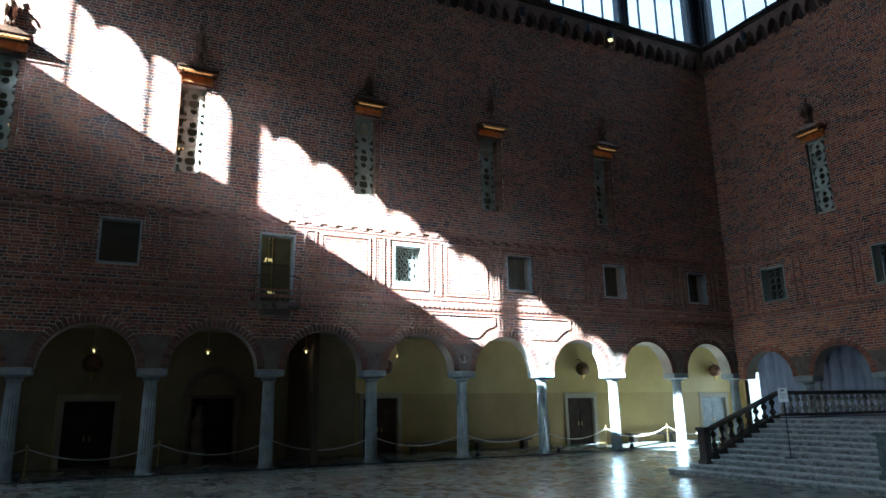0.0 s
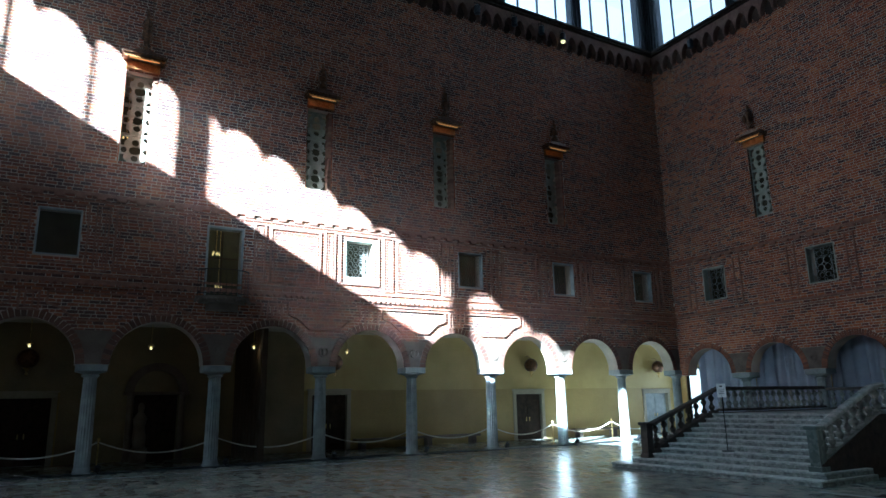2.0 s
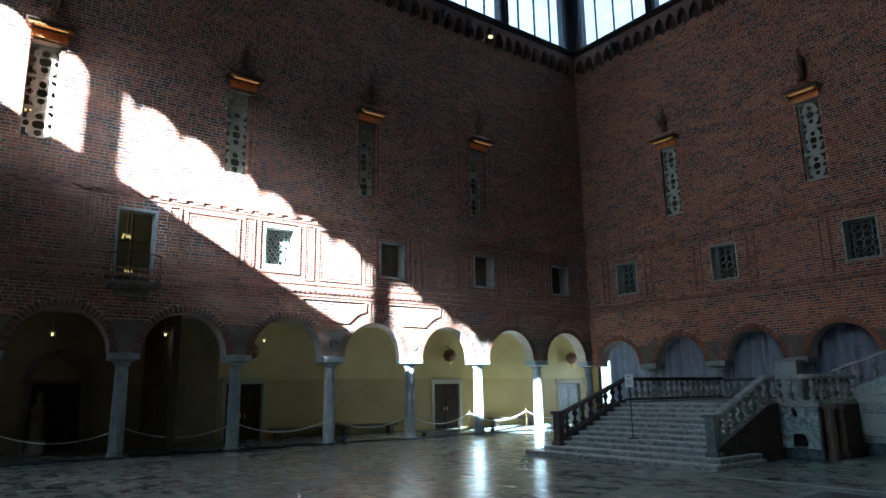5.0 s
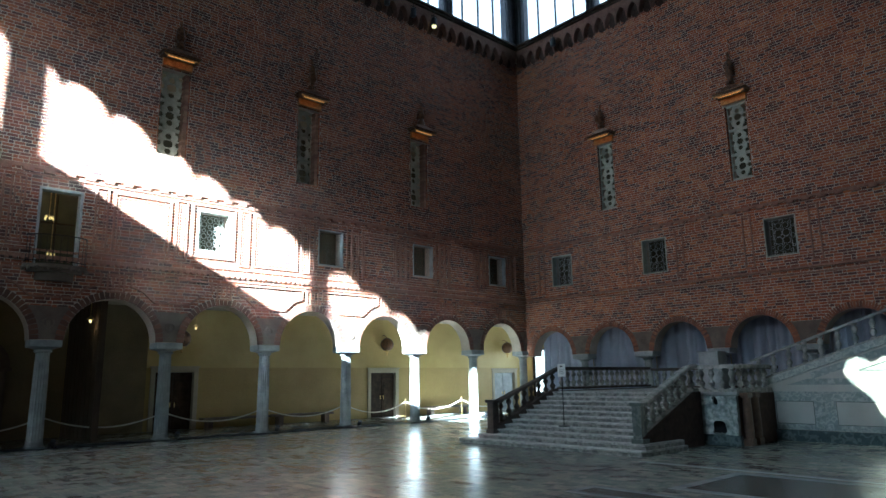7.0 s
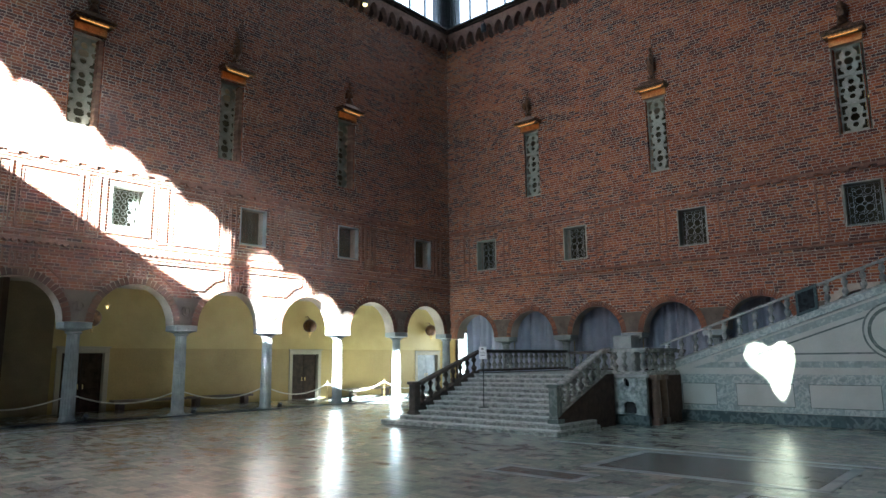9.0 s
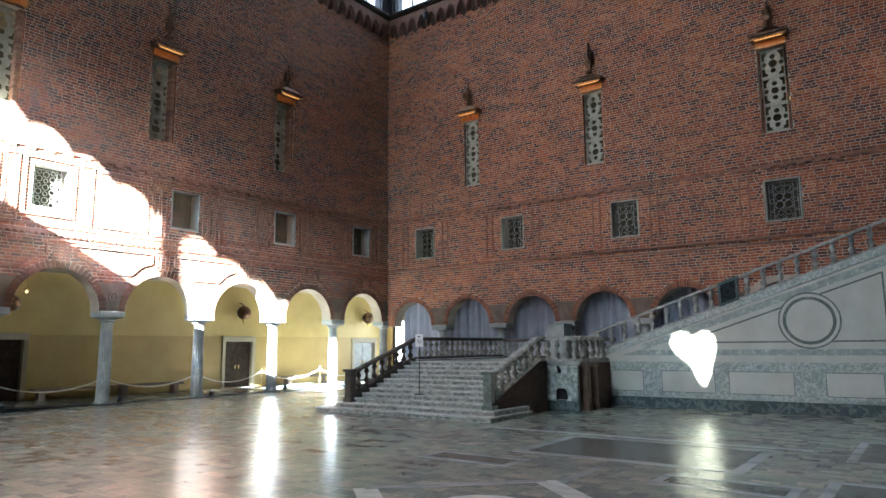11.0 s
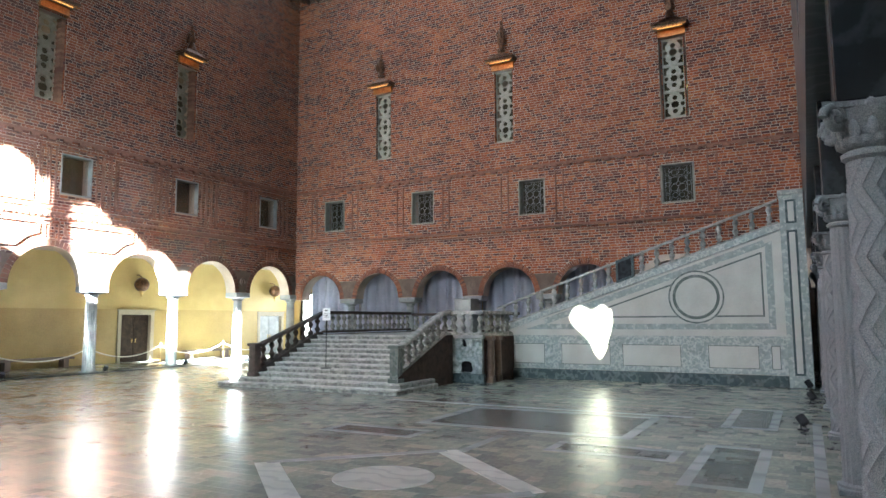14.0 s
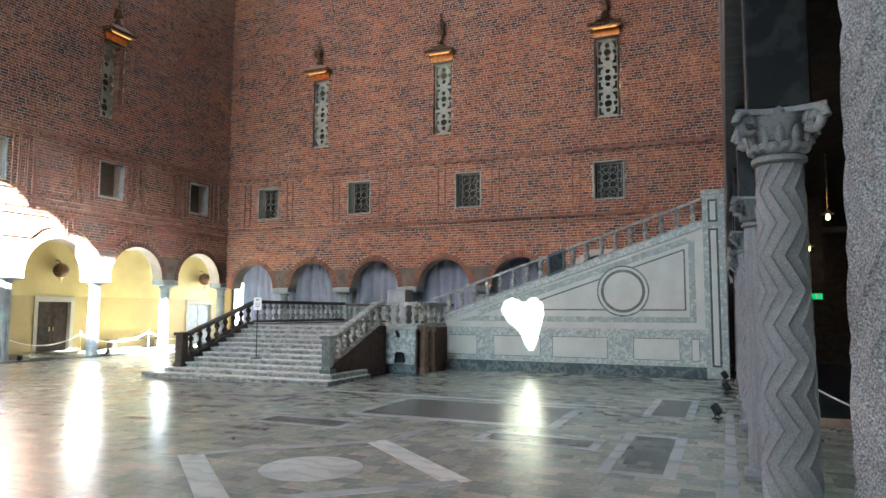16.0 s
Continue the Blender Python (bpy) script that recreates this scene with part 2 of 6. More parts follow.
PAPER = mottled("white_card", [(0.3, (0.72, 0.72, 0.72)), (0.7, (0.82, 0.82, 0.82))], 3, 0.6, 0, 0, 40, wear=0.03)
INK = mottled("ink", [(0.3, (0.02, 0.02, 0.02)), (0.7, (0.04, 0.04, 0.04))], 9, 0.6, 0, 0, 40)
BULB = glowing("warm_bulb", (1.0, 0.70, 0.26), 0.10)
BULB_SMALL = glowing("small_bulb", (1.0, 0.64, 0.20), 0.06)
STRIP = glowing("warm_strip", (1.0, 0.42, 0.10), 0.022)
EXIT = glowing("exit_green", (0.04, 0.55, 0.12), 0.012)
GLASS = bpy.data.materials.new("window_glass")
GLASS.use_nodes = True
gb = GLASS.node_tree.nodes["Principled BSDF"]
gb.inputs["Transmission Weight"].default_value, gb.inputs["Roughness"].default_value, gb.inputs["IOR"].default_value = 1.0, 0.0, 1.02

PANE_GLASS = GLASS.copy()
PANE_GLASS.name = "pane_glass"
PANE_GLASS.node_tree.nodes["Principled BSDF"].inputs["IOR"].default_value = 1.5

# ---- mesh helpers ----


def box(bm, x0, x1, y0, y1, z0, z1, bevel=0.0):
    vs = [bm.verts.new((x, y, z)) for x in (x0, x1) for y in (y0, y1) for z in (z0, z1)]
    fs = [bm.faces.new([vs[i] for i in q]) for q in ((0, 1, 3, 2), (4, 6, 7, 5), (0, 4, 5, 1), (2, 3, 7, 6), (0, 2, 6, 4), (1, 5, 7, 3))]
    if bevel:
        bmesh.ops.bevel(bm, geom=list({e for f in fs for e in f.edges}), offset=bevel, segments=1, affect="EDGES")
    return vs


def lathe(bm, profile, n=20, at=(0, 0, 0), wave=None):
    """Turned shape; wave(angle, z) scales the radius."""
    rings = []
    for r, z in profile:
        rings.append([bm.verts.new((at[0] + r * (wave(2 * math.pi * i / n, z) if wave else 1) * math.cos(2 * math.pi * i / n),
                                    at[1] + r * (wave(2 * math.pi * i / n, z) if wave else 1) * math.sin(2 * math.pi * i / n), at[2] + z)) for i in range(n)])
    for a, b in zip(rings, rings[1:]):
        for i in range(n):
            bm.faces.new((a[i], a[(i + 1) % n], b[(i + 1) % n], b[i]))
    bm.faces.new(rings[0][::-1])
    bm.faces.new(rings[-1])


def plate(bm, pts, axis, d0, d1):
    """A flat outline of (u, z) pairs given depth along x ('x': u is y) or y ('y': u is x) or z ('z': u, v are x, y)."""
    def at(u, v, d):
        return {"x": (d, u, v), "y": (u, d, v), "z": (u, v, d)}[axis]
    a, b = [bm.verts.new(at(u, v, d0)) for u, v in pts], [bm.verts.new(at(u, v, d1)) for u, v in pts]
    bm.faces.new(a)
    bm.faces.new(b[::-1])
    n = len(pts)
    for i in range(n):
        bm.faces.new((a[i], b[i], b[(i + 1) % n], a[(i + 1) % n]))


def ring(bm, cu, cz, r0, r1, axis, d0, d1, n=24, a0=0.0, a1=2 * math.pi):
    """A flat ring, or part of one."""
    def at(a, r, d):
        u, v = cu + r * math.cos(a), cz + r * math.sin(a)
        return {"x": (d, u, v), "y": (u, d, v), "z": (u, v, d)}[axis]
    full = a1 - a0 > 6.28
    sect = []
    for i in range(n if full else n + 1):
        a = a0 + (a1 - a0) * i / n
        sect.append([bm.verts.new(at(a, r, d)) for r, d in ((r0, d0), (r1, d0), (r1, d1), (r0, d1))])
    pairs = list(zip(sect, sect[1:])) + ([(sect[-1], sect[0])] if full else [])
    for p, q in pairs:
        for i in range(4):
            bm.faces.new((p[i], p[(i + 1) % 4], q[(i + 1) % 4], q[i]))
    if not full:
        bm.faces.new(sect[0][::-1])
        bm.faces.new(sect[-1])


def tube(bm, pts, r, n=6):
    pts = [Vector(p) for p in pts]
    rings = []
    for i, p in enumerate(pts):
        d = (pts[min(i + 1, len(pts) - 1)] - pts[max(i - 1, 0)]).normalized()
        u = d.cross(Vector((0.013, 0.027, 1)) if abs(d.z) < 0.95 else Vector((1, 0.02, 0))).normalized()
        v = d.cross(u)
        rings.append([bm.verts.new(p + r * (math.cos(2 * math.pi * k / n) * u + math.sin(2 * math.pi * k / n) * v)) for k in range(n)])
    for a, b in zip(rings, rings[1:]):
        for k in range(n):
            bm.faces.new((a[k], a[(k + 1) % n], b[(k + 1) % n], b[k]))
    bm.faces.new(rings[0][::-1])
    bm.faces.new(rings[-1])


def mesh_of(name, bm, mat):
    bmesh.ops.recalc_face_normals(bm, faces=bm.faces)
    me = bpy.data.meshes.new(name)
    bm.to_mesh(me)
    bm.free()
    me.materials.append(mat)
    return me


def smooth_mesh(me, degrees=40):
    me.shade_smooth()
    me.set_sharp_from_angle(angle=radians(degrees))
    return me


def thing(name, bm, mat, label, category, group="", kind="", smooth=0):
    me = mesh_of(name, bm, mat)
    if smooth:
        smooth_mesh(me, smooth)
    return tagged(new(name, me), label, category, group, kind)


def empty(name, at, label, category, group="", kind=""):
    ob = new(name)
    ob.location = at
    return tagged(ob, label, category, group, kind)


def part(name, data, mat, parent, label="", at=None, turn=0.0, smooth=0):
    me = data if isinstance(data, bpy.types.Mesh) else mesh_of(name, data, mat)
    if smooth and not isinstance(data, bpy.types.Mesh):
        smooth_mesh(me, smooth)
    ob = new(name, me)
    ob.parent = parent
    if at is not None:
        ob.matrix_basis = pose(*at[:3], 0, 0, turn)
    return tagged(ob, label)


def pierced(bm, us, zs, holes, axis, d0, d1):
    """A wall over the cells of us x zs, with rectangular holes through it from depth d0 to d1."""
    us = sorted(set(us) | {v for h in holes for v in h[:2]})
    zs = sorted(set(zs) | {v for h in holes for v in h[2:]})
    solid = {(i, j): not any(h[0] - 1e-6 < (us[i] + us[i + 1]) / 2 < h[1] and h[2] < (zs[j] + zs[j + 1]) / 2 < h[3] for h in holes)
             for i in range(len(us) - 1) for j in range(len(zs) - 1)}

    def v(u, z, d):
        return bm.verts.new((d, u, z) if axis == "x" else (u, d, z))
    for (i, j), s in solid.items():
        if not s:
            continue
        a, b, c, d = us[i], us[i + 1], zs[j], zs[j + 1]
        for depth in (d0, d1):
            bm.faces.new([v(a, c, depth), v(b, c, depth), v(b, d, depth), v(a, d, depth)])
        for di, dj, e in ((-1, 0, ((a, c), (a, d))), (1, 0, ((b, c), (b, d))), (0, -1, ((a, c), (b, c))), (0, 1, ((a, d), (b, d)))):
            if not solid.get((i + di, j + dj), False):
                (p, q), (r, w) = e
                bm.faces.new([v(p, q, d0), v(r, w, d0), v(r, w, d1), v(p, q, d1)])


def arch_bay(bm, c, half, r, z0, z1, axis, d0, d1, n=24):
    """One bay of an arcade: a wall from z0 to z1 with a round arch of radius r springing at z0."""
    pts = [(c - r * math.cos(math.pi * i / n), z0 + r * math.sin(math.pi * i / n)) for i in range(n + 1)]

    def v(u, z, d):
        return bm.verts.new((d, u, z) if axis == "x" else (u, d, z))

    def quad(*q):
        for depth in (d0, d1):
            bm.faces.new([v(a, b, depth) for a, b in q])
    quad((c - half, z0), (c - r, z0), (c - r, z1), (c - half, z1))
    quad((c + r, z0), (c + half, z0), (c + half, z1), (c + r, z1))
    for (a, za), (b, zb) in zip(pts, pts[1:]):
        quad((a, za), (b, zb), (b, z1), (a, z1))
        bm.faces.new([v(a, za, d0), v(b, zb, d0), v(b, zb, d1), v(a, za, d1)])
    for s in (-1, 1):
        a, b = c + s * r, c + s * half
        bm.faces.new([v(a, z0, d0), v(b, z0, d0), v(b, z0, d1), v(a, z0, d1)])

def pierced_cell(bm, u0, u1, v0, v1, shape, t, at=None):
    """A slab over one cell, cut through by an outline that is seen whole from its middle."""
    cu, cv = at or ((u0 + u1) / 2, (v0 + v1) / 2)
    corner = [math.atan2(v - cv, u - cu) % (2 * math.pi) for u in (u0, u1) for v in (v0, v1)]
    pts = [(math.atan2(v, u) % (2 * math.pi), u, v) for u, v in shape]
    for an in corner:
        # a point of the outline towards each corner of the cell
        for (p, q), (r, w) in zip(shape, shape[1:] + shape[:1]):
            du, dv = math.cos(an), math.sin(an)
            den = du * (w - q) - dv * (r - p)
            if abs(den) < 1e-9:
                continue
            k, f = (p * (w - q) - q * (r - p)) / den, (p * dv - q * du) / den
            if k > 0 and 0 <= f <= 1:
                pts.append((an, k * du, k * dv))
                break
    pts.sort()
    rim = []
    for an, u, v in pts:
        du, dv = math.cos(an), math.sin(an)
        k = min(((u1 if du > 0 else u0) - cu) / du if abs(du) > 1e-9 else 1e9, ((v1 if dv > 0 else v0) - cv) / dv if abs(dv) > 1e-9 else 1e9)
        rim.append(((cu + u, cv + v), (cu + k * du, cv + k * dv)))
    for (a, b), (c, d) in zip(rim, rim[1:] + rim[:1]):
        for y in (-t, t):
            bm.faces.new([bm.verts.new((u, y, v)) for u, v in (a, b, d, c)])
        bm.faces.new([bm.verts.new((a[0], -t, a[1])), bm.verts.new((a[0], t, a[1])), bm.verts.new((c[0], t, c[1])), bm.verts.new((c[0], -t, c[1]))])


# ---- large structure ----
YN, XE, YS, XW = 26.0, 27.33, 1.12, -20.2      # the hall's four faces
PITCH, TOP, EAVES = 3.9, 21.7, 26.0
BACK_N, BACK_E = 31.0, 32.6                    # outer walls of the ambulatory

bm = bmesh.new()
box(bm, XW - 1, BACK_E + 1, -5, BACK_N + 2, -0.3, -0.004)
floor = thing("floor", bm, FLOOR, "polished floor of small grey-green and beige marble slabs", "floor", kind="structure")

# north wall over the arcade
bays_n = [-PITCH / 2 + PITCH * k for k in range(-4, 8)]
sq_n = [(-6.0 + 5.29 * k - 1.28, -6.0 + 5.29 * k) for k in range(-2, 7)]
tall_n = [(-12.4, -11.27), (-5.85, -4.72), (0.14, 1.27), (6.86, 7.99), (12.69, 13.82), (19.03, 20.16)]
holes = [(a, b, 5.82, 8.42) if k == 4 else (a, b, 6.88, 8.46) for k, (a, b) in enumerate(sq_n)]
holes = [h for h in holes if h[1] < XE - 0.5]
bm = bmesh.new()
for c in bays_n:
    arch_bay(bm, c, PITCH / 2, 1.45, 3.40, 5.30, "y", YN, YN + 0.62)
pierced(bm, [bays_n[0] - PITCH / 2, XE + 0.62], [5.30, 9.6], holes, "y", YN, YN + 0.62)
pierced(bm, [bays_n[0] - PITCH / 2, XE + 0.62], [9.6, TOP - 0.35], [(a, b, 10.37, 13.85) for a, b in tall_n], "y", YN, YN + 0.80)
wall_n = thing("wall_north", bm, MORTAR, "tall red and purple brick wall over an arcade, with moulded brick panels", "wall", kind="structure")

# east wall
pitch_e = 3.65
bays_e = [26.05 - pitch_e / 2 - pitch_e * k for k in range(0, 7)]
sq_e = [(22.68, 24.0), (17.22, 18.46), (11.41, 12.68), (4.97, 6.32)]
tall_e = [(19.76, 20.66), (12.88, 13.85), (5.08, 6.18)]
bm = bmesh.new()
for c in bays_e:
    arch_bay(bm, c, pitch_e / 2, 1.28, 3.12, 5.0, "x", XE, XE + 0.62)
pierced(bm, [bays_e[-1] - pitch_e / 2, 26.0], [5.0, TOP - 0.35], [(a, b, 6.74, 8.42) for a, b in sq_e] + [(a, b, 10.34, 13.85) for a, b in tall_e], "x", XE, XE + 0.62)
wall_e = thing("wall_east", bm, MORTAR, "tall orange-red brick wall over round arches", "wall", kind="structure")

# south wall over the near arcade, its unseen hole added for the sun patch
bm = bmesh.new()
# closed up to the eaves, out of view, to block other sun
pierced(bm, [XW, XE + 0.6], [4.6, EAVES], [(6.3, 10.6, 6.3, 10.1)], "y", YS - 0.62, YS)
thing("wall_south", bm, SOUTH_STONE, "dark brown wall over the granite columns", "wall", kind="structure")
bm = bmesh.new()
pierced(bm, [YS - 0.6, BACK_N], [0, TOP], [], "x", XW - 0.6, XW)
thing("wall_west", bm, DARK_BRICK, "red brick end wall below the clerestory", "wall", kind="structure")

# outer walls, soffits and roof
bm = bmesh.new()
pierced(bm, [XW, BACK_E], [1.62, 5.2], [(-2.94, -0.82, 0, 2.62), (8.9, 10.95, 0, 2.62), (20.12, 22.2, 0, 2.55), (29.65, 31.95, 0, 2.5)], "y", BACK_N, BACK_N + 0.3)
plaster_n = thing("wall_ambulatory_north", bm, PLASTER, "yellow plastered back wall of the arcade", "wall", kind="structure")
bm = bmesh.new()
pierced(bm, [XW, BACK_E], [0.0, 1.62], [(-2.94, -0.82, -1, 2.62), (8.9, 10.95, -1, 2.62), (20.12, 22.2, -1, 2.55), (29.65, 31.95, -1, 2.5)], "y", BACK_N - 0.003, BACK_N + 0.3)
thing("dado_ambulatory_north", bm, PLASTER_LOW, "darker ochre painted dado of the arcade wall", "dado", kind="structure")
# added lining: the western bays' lack of light is put into its colour
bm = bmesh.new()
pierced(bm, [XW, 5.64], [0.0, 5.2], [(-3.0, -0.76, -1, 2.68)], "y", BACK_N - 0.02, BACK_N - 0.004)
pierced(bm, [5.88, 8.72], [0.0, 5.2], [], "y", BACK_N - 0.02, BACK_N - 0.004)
thing("wall_lining", bm, PLASTER_SHADED, "thin lining with the dimness of the western arcade bays put into its colour", "wall", kind="structure")
# near-black stands in for the dim lobby; end pieces added against the sky
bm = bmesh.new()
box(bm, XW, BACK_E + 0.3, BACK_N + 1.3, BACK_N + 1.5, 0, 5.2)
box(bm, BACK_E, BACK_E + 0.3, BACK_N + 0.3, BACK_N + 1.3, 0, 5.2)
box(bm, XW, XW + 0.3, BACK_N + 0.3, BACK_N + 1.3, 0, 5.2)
thing("wall_lobby", bm, DARK_WOOD, "near-black wall beyond the doors, its dimness put into the colour", "wall", kind="structure")
bm = bmesh.new()
pierced(bm, [-5, BACK_N], [0, 5.2], [(27.2, 30.2, 0.6, 3.8)], "x", BACK_E, BACK_E + 0.3)
thing("wall_ambulatory_east", bm, PLASTER, "yellow plastered outer wall behind the east arches", "wall", kind="structure")
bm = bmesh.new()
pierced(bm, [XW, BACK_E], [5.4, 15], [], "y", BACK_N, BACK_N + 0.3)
thing("wall_gallery_north", bm, GALLERY, "plastered wall of the upper gallery, its dimness put into the colour", "wall", kind="structure")
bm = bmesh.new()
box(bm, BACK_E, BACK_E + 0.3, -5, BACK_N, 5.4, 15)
# south end pieces added out of view, to keep the sun out
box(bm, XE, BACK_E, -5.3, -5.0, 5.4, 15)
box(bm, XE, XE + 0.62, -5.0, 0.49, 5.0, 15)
thing("wall_gallery_east", bm, GALLERY, "plastered wall of the upper east gallery, its dimness put into the colour", "wall", kind="structure")
# near-black carries the aisle's darkness; the east end piece is added
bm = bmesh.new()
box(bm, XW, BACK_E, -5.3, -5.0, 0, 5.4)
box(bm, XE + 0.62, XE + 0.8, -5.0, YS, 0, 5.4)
thing("wall_ambulatory_south", bm, DARK_WOOD, "wall behind the near columns, the aisle's darkness put into its colour", "wall", kind="structure")
bm = bmesh.new()
box(bm, XW - 0.6, BACK_E, YN + 0.62, BACK_N + 1.5, 5.2, 5.4)
box(bm, XE + 0.62, BACK_E, -5, YN + 0.62, 5.0, 5.4)
thing("ceiling_ambulatory", bm, PLASTER_DIM, "plain plaster soffit over the ambulatory", "ceiling", kind="structure")
# soffit in the same near-black, for lack of light in the aisle
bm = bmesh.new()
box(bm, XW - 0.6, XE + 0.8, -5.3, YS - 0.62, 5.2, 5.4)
thing("ceiling_aisle", bm, DARK_WOOD, "soffit over the near aisle, the aisle's darkness put into its colour", "ceiling", kind="structure")
bm = bmesh.new()
box(bm, XW - 0.6, BACK_E + 0.3, YN + 0.62, BACK_N + 0.3, 15, 15.2)
box(bm, XE + 0.62, BACK_E + 0.3, -5, YN + 0.62, 15, 15.2)
thing("ceiling_gallery", bm, PLASTER_DIM, "plain plaster soffit over the upper gallery", "ceiling", kind="structure")
bm = bmesh.new()
box(bm, XW - 0.8, XE + 0.8, YS - 0.8, YN + 0.8, EAVES, EAVES + 0.4)
for k in range(12):
    box(bm, XW + 3.9 * k, XW + 3.9 * k + 0.3, YS, YN, EAVES - 0.5, EAVES)
thing("ceiling", bm, DARK_WOOD, "dark timber roof with crossing beams", "ceiling", kind="structure")

# clerestory: dark steel frames and clear panes above the cornice


def clerestory(name, u0, u1, heavy, thin, axis, d, zt, base):
    root = empty(name, (0, 0, 0), "clerestory of clear panes in dark steel frames", "window", kind="structure")

    def bar(nm, a, b, z0, z1, t0, t1):
        bm = bmesh.new()
        box(bm, *((a, b, d + t0, d + t1) if axis == "y" else (d + t0, d + t1, a, b)), z0, z1)
        part(nm, bm, STEEL, root)
    bar("sill_rail", u0, u1, base, base + 0.14, 0.05, 0.4)
    bar("head_rail", u0, u1, zt, EAVES, 0.05, 0.4)
    for u, w in heavy:
        bar("mullion", u - w / 2, u + w / 2, base, EAVES, 0.02, 0.45)
        for f in (-0.36, 0.0, 0.36):
            bar("mullion_rib", u + f * w - w / 12, u + f * w + w / 12, base, EAVES, -0.06, 0.018)
    for u, w in thin:
        bar("glazing_bar", u - w / 2, u + w / 2, base, EAVES, 0.15, 0.28)
    bm = bmesh.new()
    g = d + 0.21
    box(bm, *((u0, u1, g, g + 0.01) if axis == "y" else (g, g + 0.01, u0, u1)), base, EAVES)
    part("pane", bm, GLASS, root).visible_shadow = False


heavy_n = [(27.0 - 5.1 * k, 0.66) for k in range(9)]
clerestory("window_clerestory_north", XW, XE, heavy_n, [(27.0 - 1.275 * k, 0.05) for k in range(1, 37)], "y", YN + 0.1, EAVES - 0.3, TOP - 0.35)
clerestory("window_clerestory_east", YS, YN, [(25.7 - 5.1 * k, 0.60) for k in range(5)], [(25.7 - 1.275 * k, 0.05) for k in range(1, 19)], "x", XE + 0.1, EAVES - 0.3, TOP - 0.35)
# west bars are out of view, spaced to part the sun patch
clerestory("window_clerestory_west", YS, YN, [(13.24, 0.46), (6.89, 0.36), (19.6, 0.5), (0.9, 0.5)], [(16.62, 0.06), (15.17, 0.06)], "x", XW - 0.4, 25.75, TOP)
bm = bmesh.new()
box(bm, XE - 0.02, XE + 0.55, YN - 0.02, YN + 0.55, TOP - 0.35, EAVES, 0.03)
for k in range(3):
    box(bm, XE + 0.05 + 0.14 * k, XE + 0.09 + 0.14 * k, YN - 0.05, YN - 0.021, TOP - 0.35, EAVES)
thing("corner_post", bm, STEEL, "dark steel corner post between two clerestories", "post", kind="structure")
# unseen scalloped board at the west clerestory head, shaping the sun patch
bm = bmesh.new()
n = 480
for i in range(n):
    a, b = YS + (YN - YS) * i / n, YS + (YN - YS) * (i + 1) / n

    def drop(y):
        e = 2 * ((y - 10.97) / 0.88 % 1.0) - 1
        return 24.58 + 0.72 * (1 - e * e) ** 0.5 + 0.035 * (10.5 - y)
    box(bm, XW - 0.1, XW - 0.02, a, b, (drop(a) + drop(b)) / 2, EAVES)
thing("pelmet", bm, DARK_WOOD, "unseen scalloped board, cut to shape the top of the sun patch", "pelmet", kind="structure")

# unseen screen with a twin-lobed hole, added to shape the sun patch
bm = bmesh.new()
light = [(7.15, 9.28), (7.35, 9.45), (7.86, 9.30), (8.33, 8.97), (8.62, 8.72), (9.05, 8.66), (9.5, 8.4), (9.88, 8.0), (9.92, 7.6), (9.70, 7.3), (9.5, 6.98), (9.25, 6.85), (8.98, 6.9), (8.6, 7.35), (8.37, 7.82), (7.85, 8.4), (7.4, 8.85)]
cu, cz = 8.86, 8.05
pierced_cell(bm, 6.2, 10.7, 6.2, 10.2, [(u - cu, z - cz) for u, z in light], 0.05, (cu, cz))
bmesh.ops.translate(bm, verts=bm.verts, vec=(0, YS - 0.35, 0))
patch_screen = thing("window_south", bm, LATTICE, "unseen screen cut to shape the sun patch on the ramp wall", "window", kind="structure")
# unseen tinted pane, added to weaken the sun behind the screen
PATCH_DIMMER = bpy.data.materials.new("patch_dimmer")
PATCH_DIMMER.use_nodes = True
og = PATCH_DIMMER.node_tree
tb = og.nodes.new("ShaderNodeBsdfTransparent")
tb.inputs[0].default_value = (0.42, 0.40, 0.35, 1)
og.links.new(tb.outputs[0], og.nodes["Material Output"].inputs[0])
bm = bmesh.new()
box(bm, 6.3, 10.6, YS - 0.27, YS - 0.265, 6.3, 10.1)
part("pane", bm, PATCH_DIMMER, patch_screen, "added tinted pane that dims the sun patch")

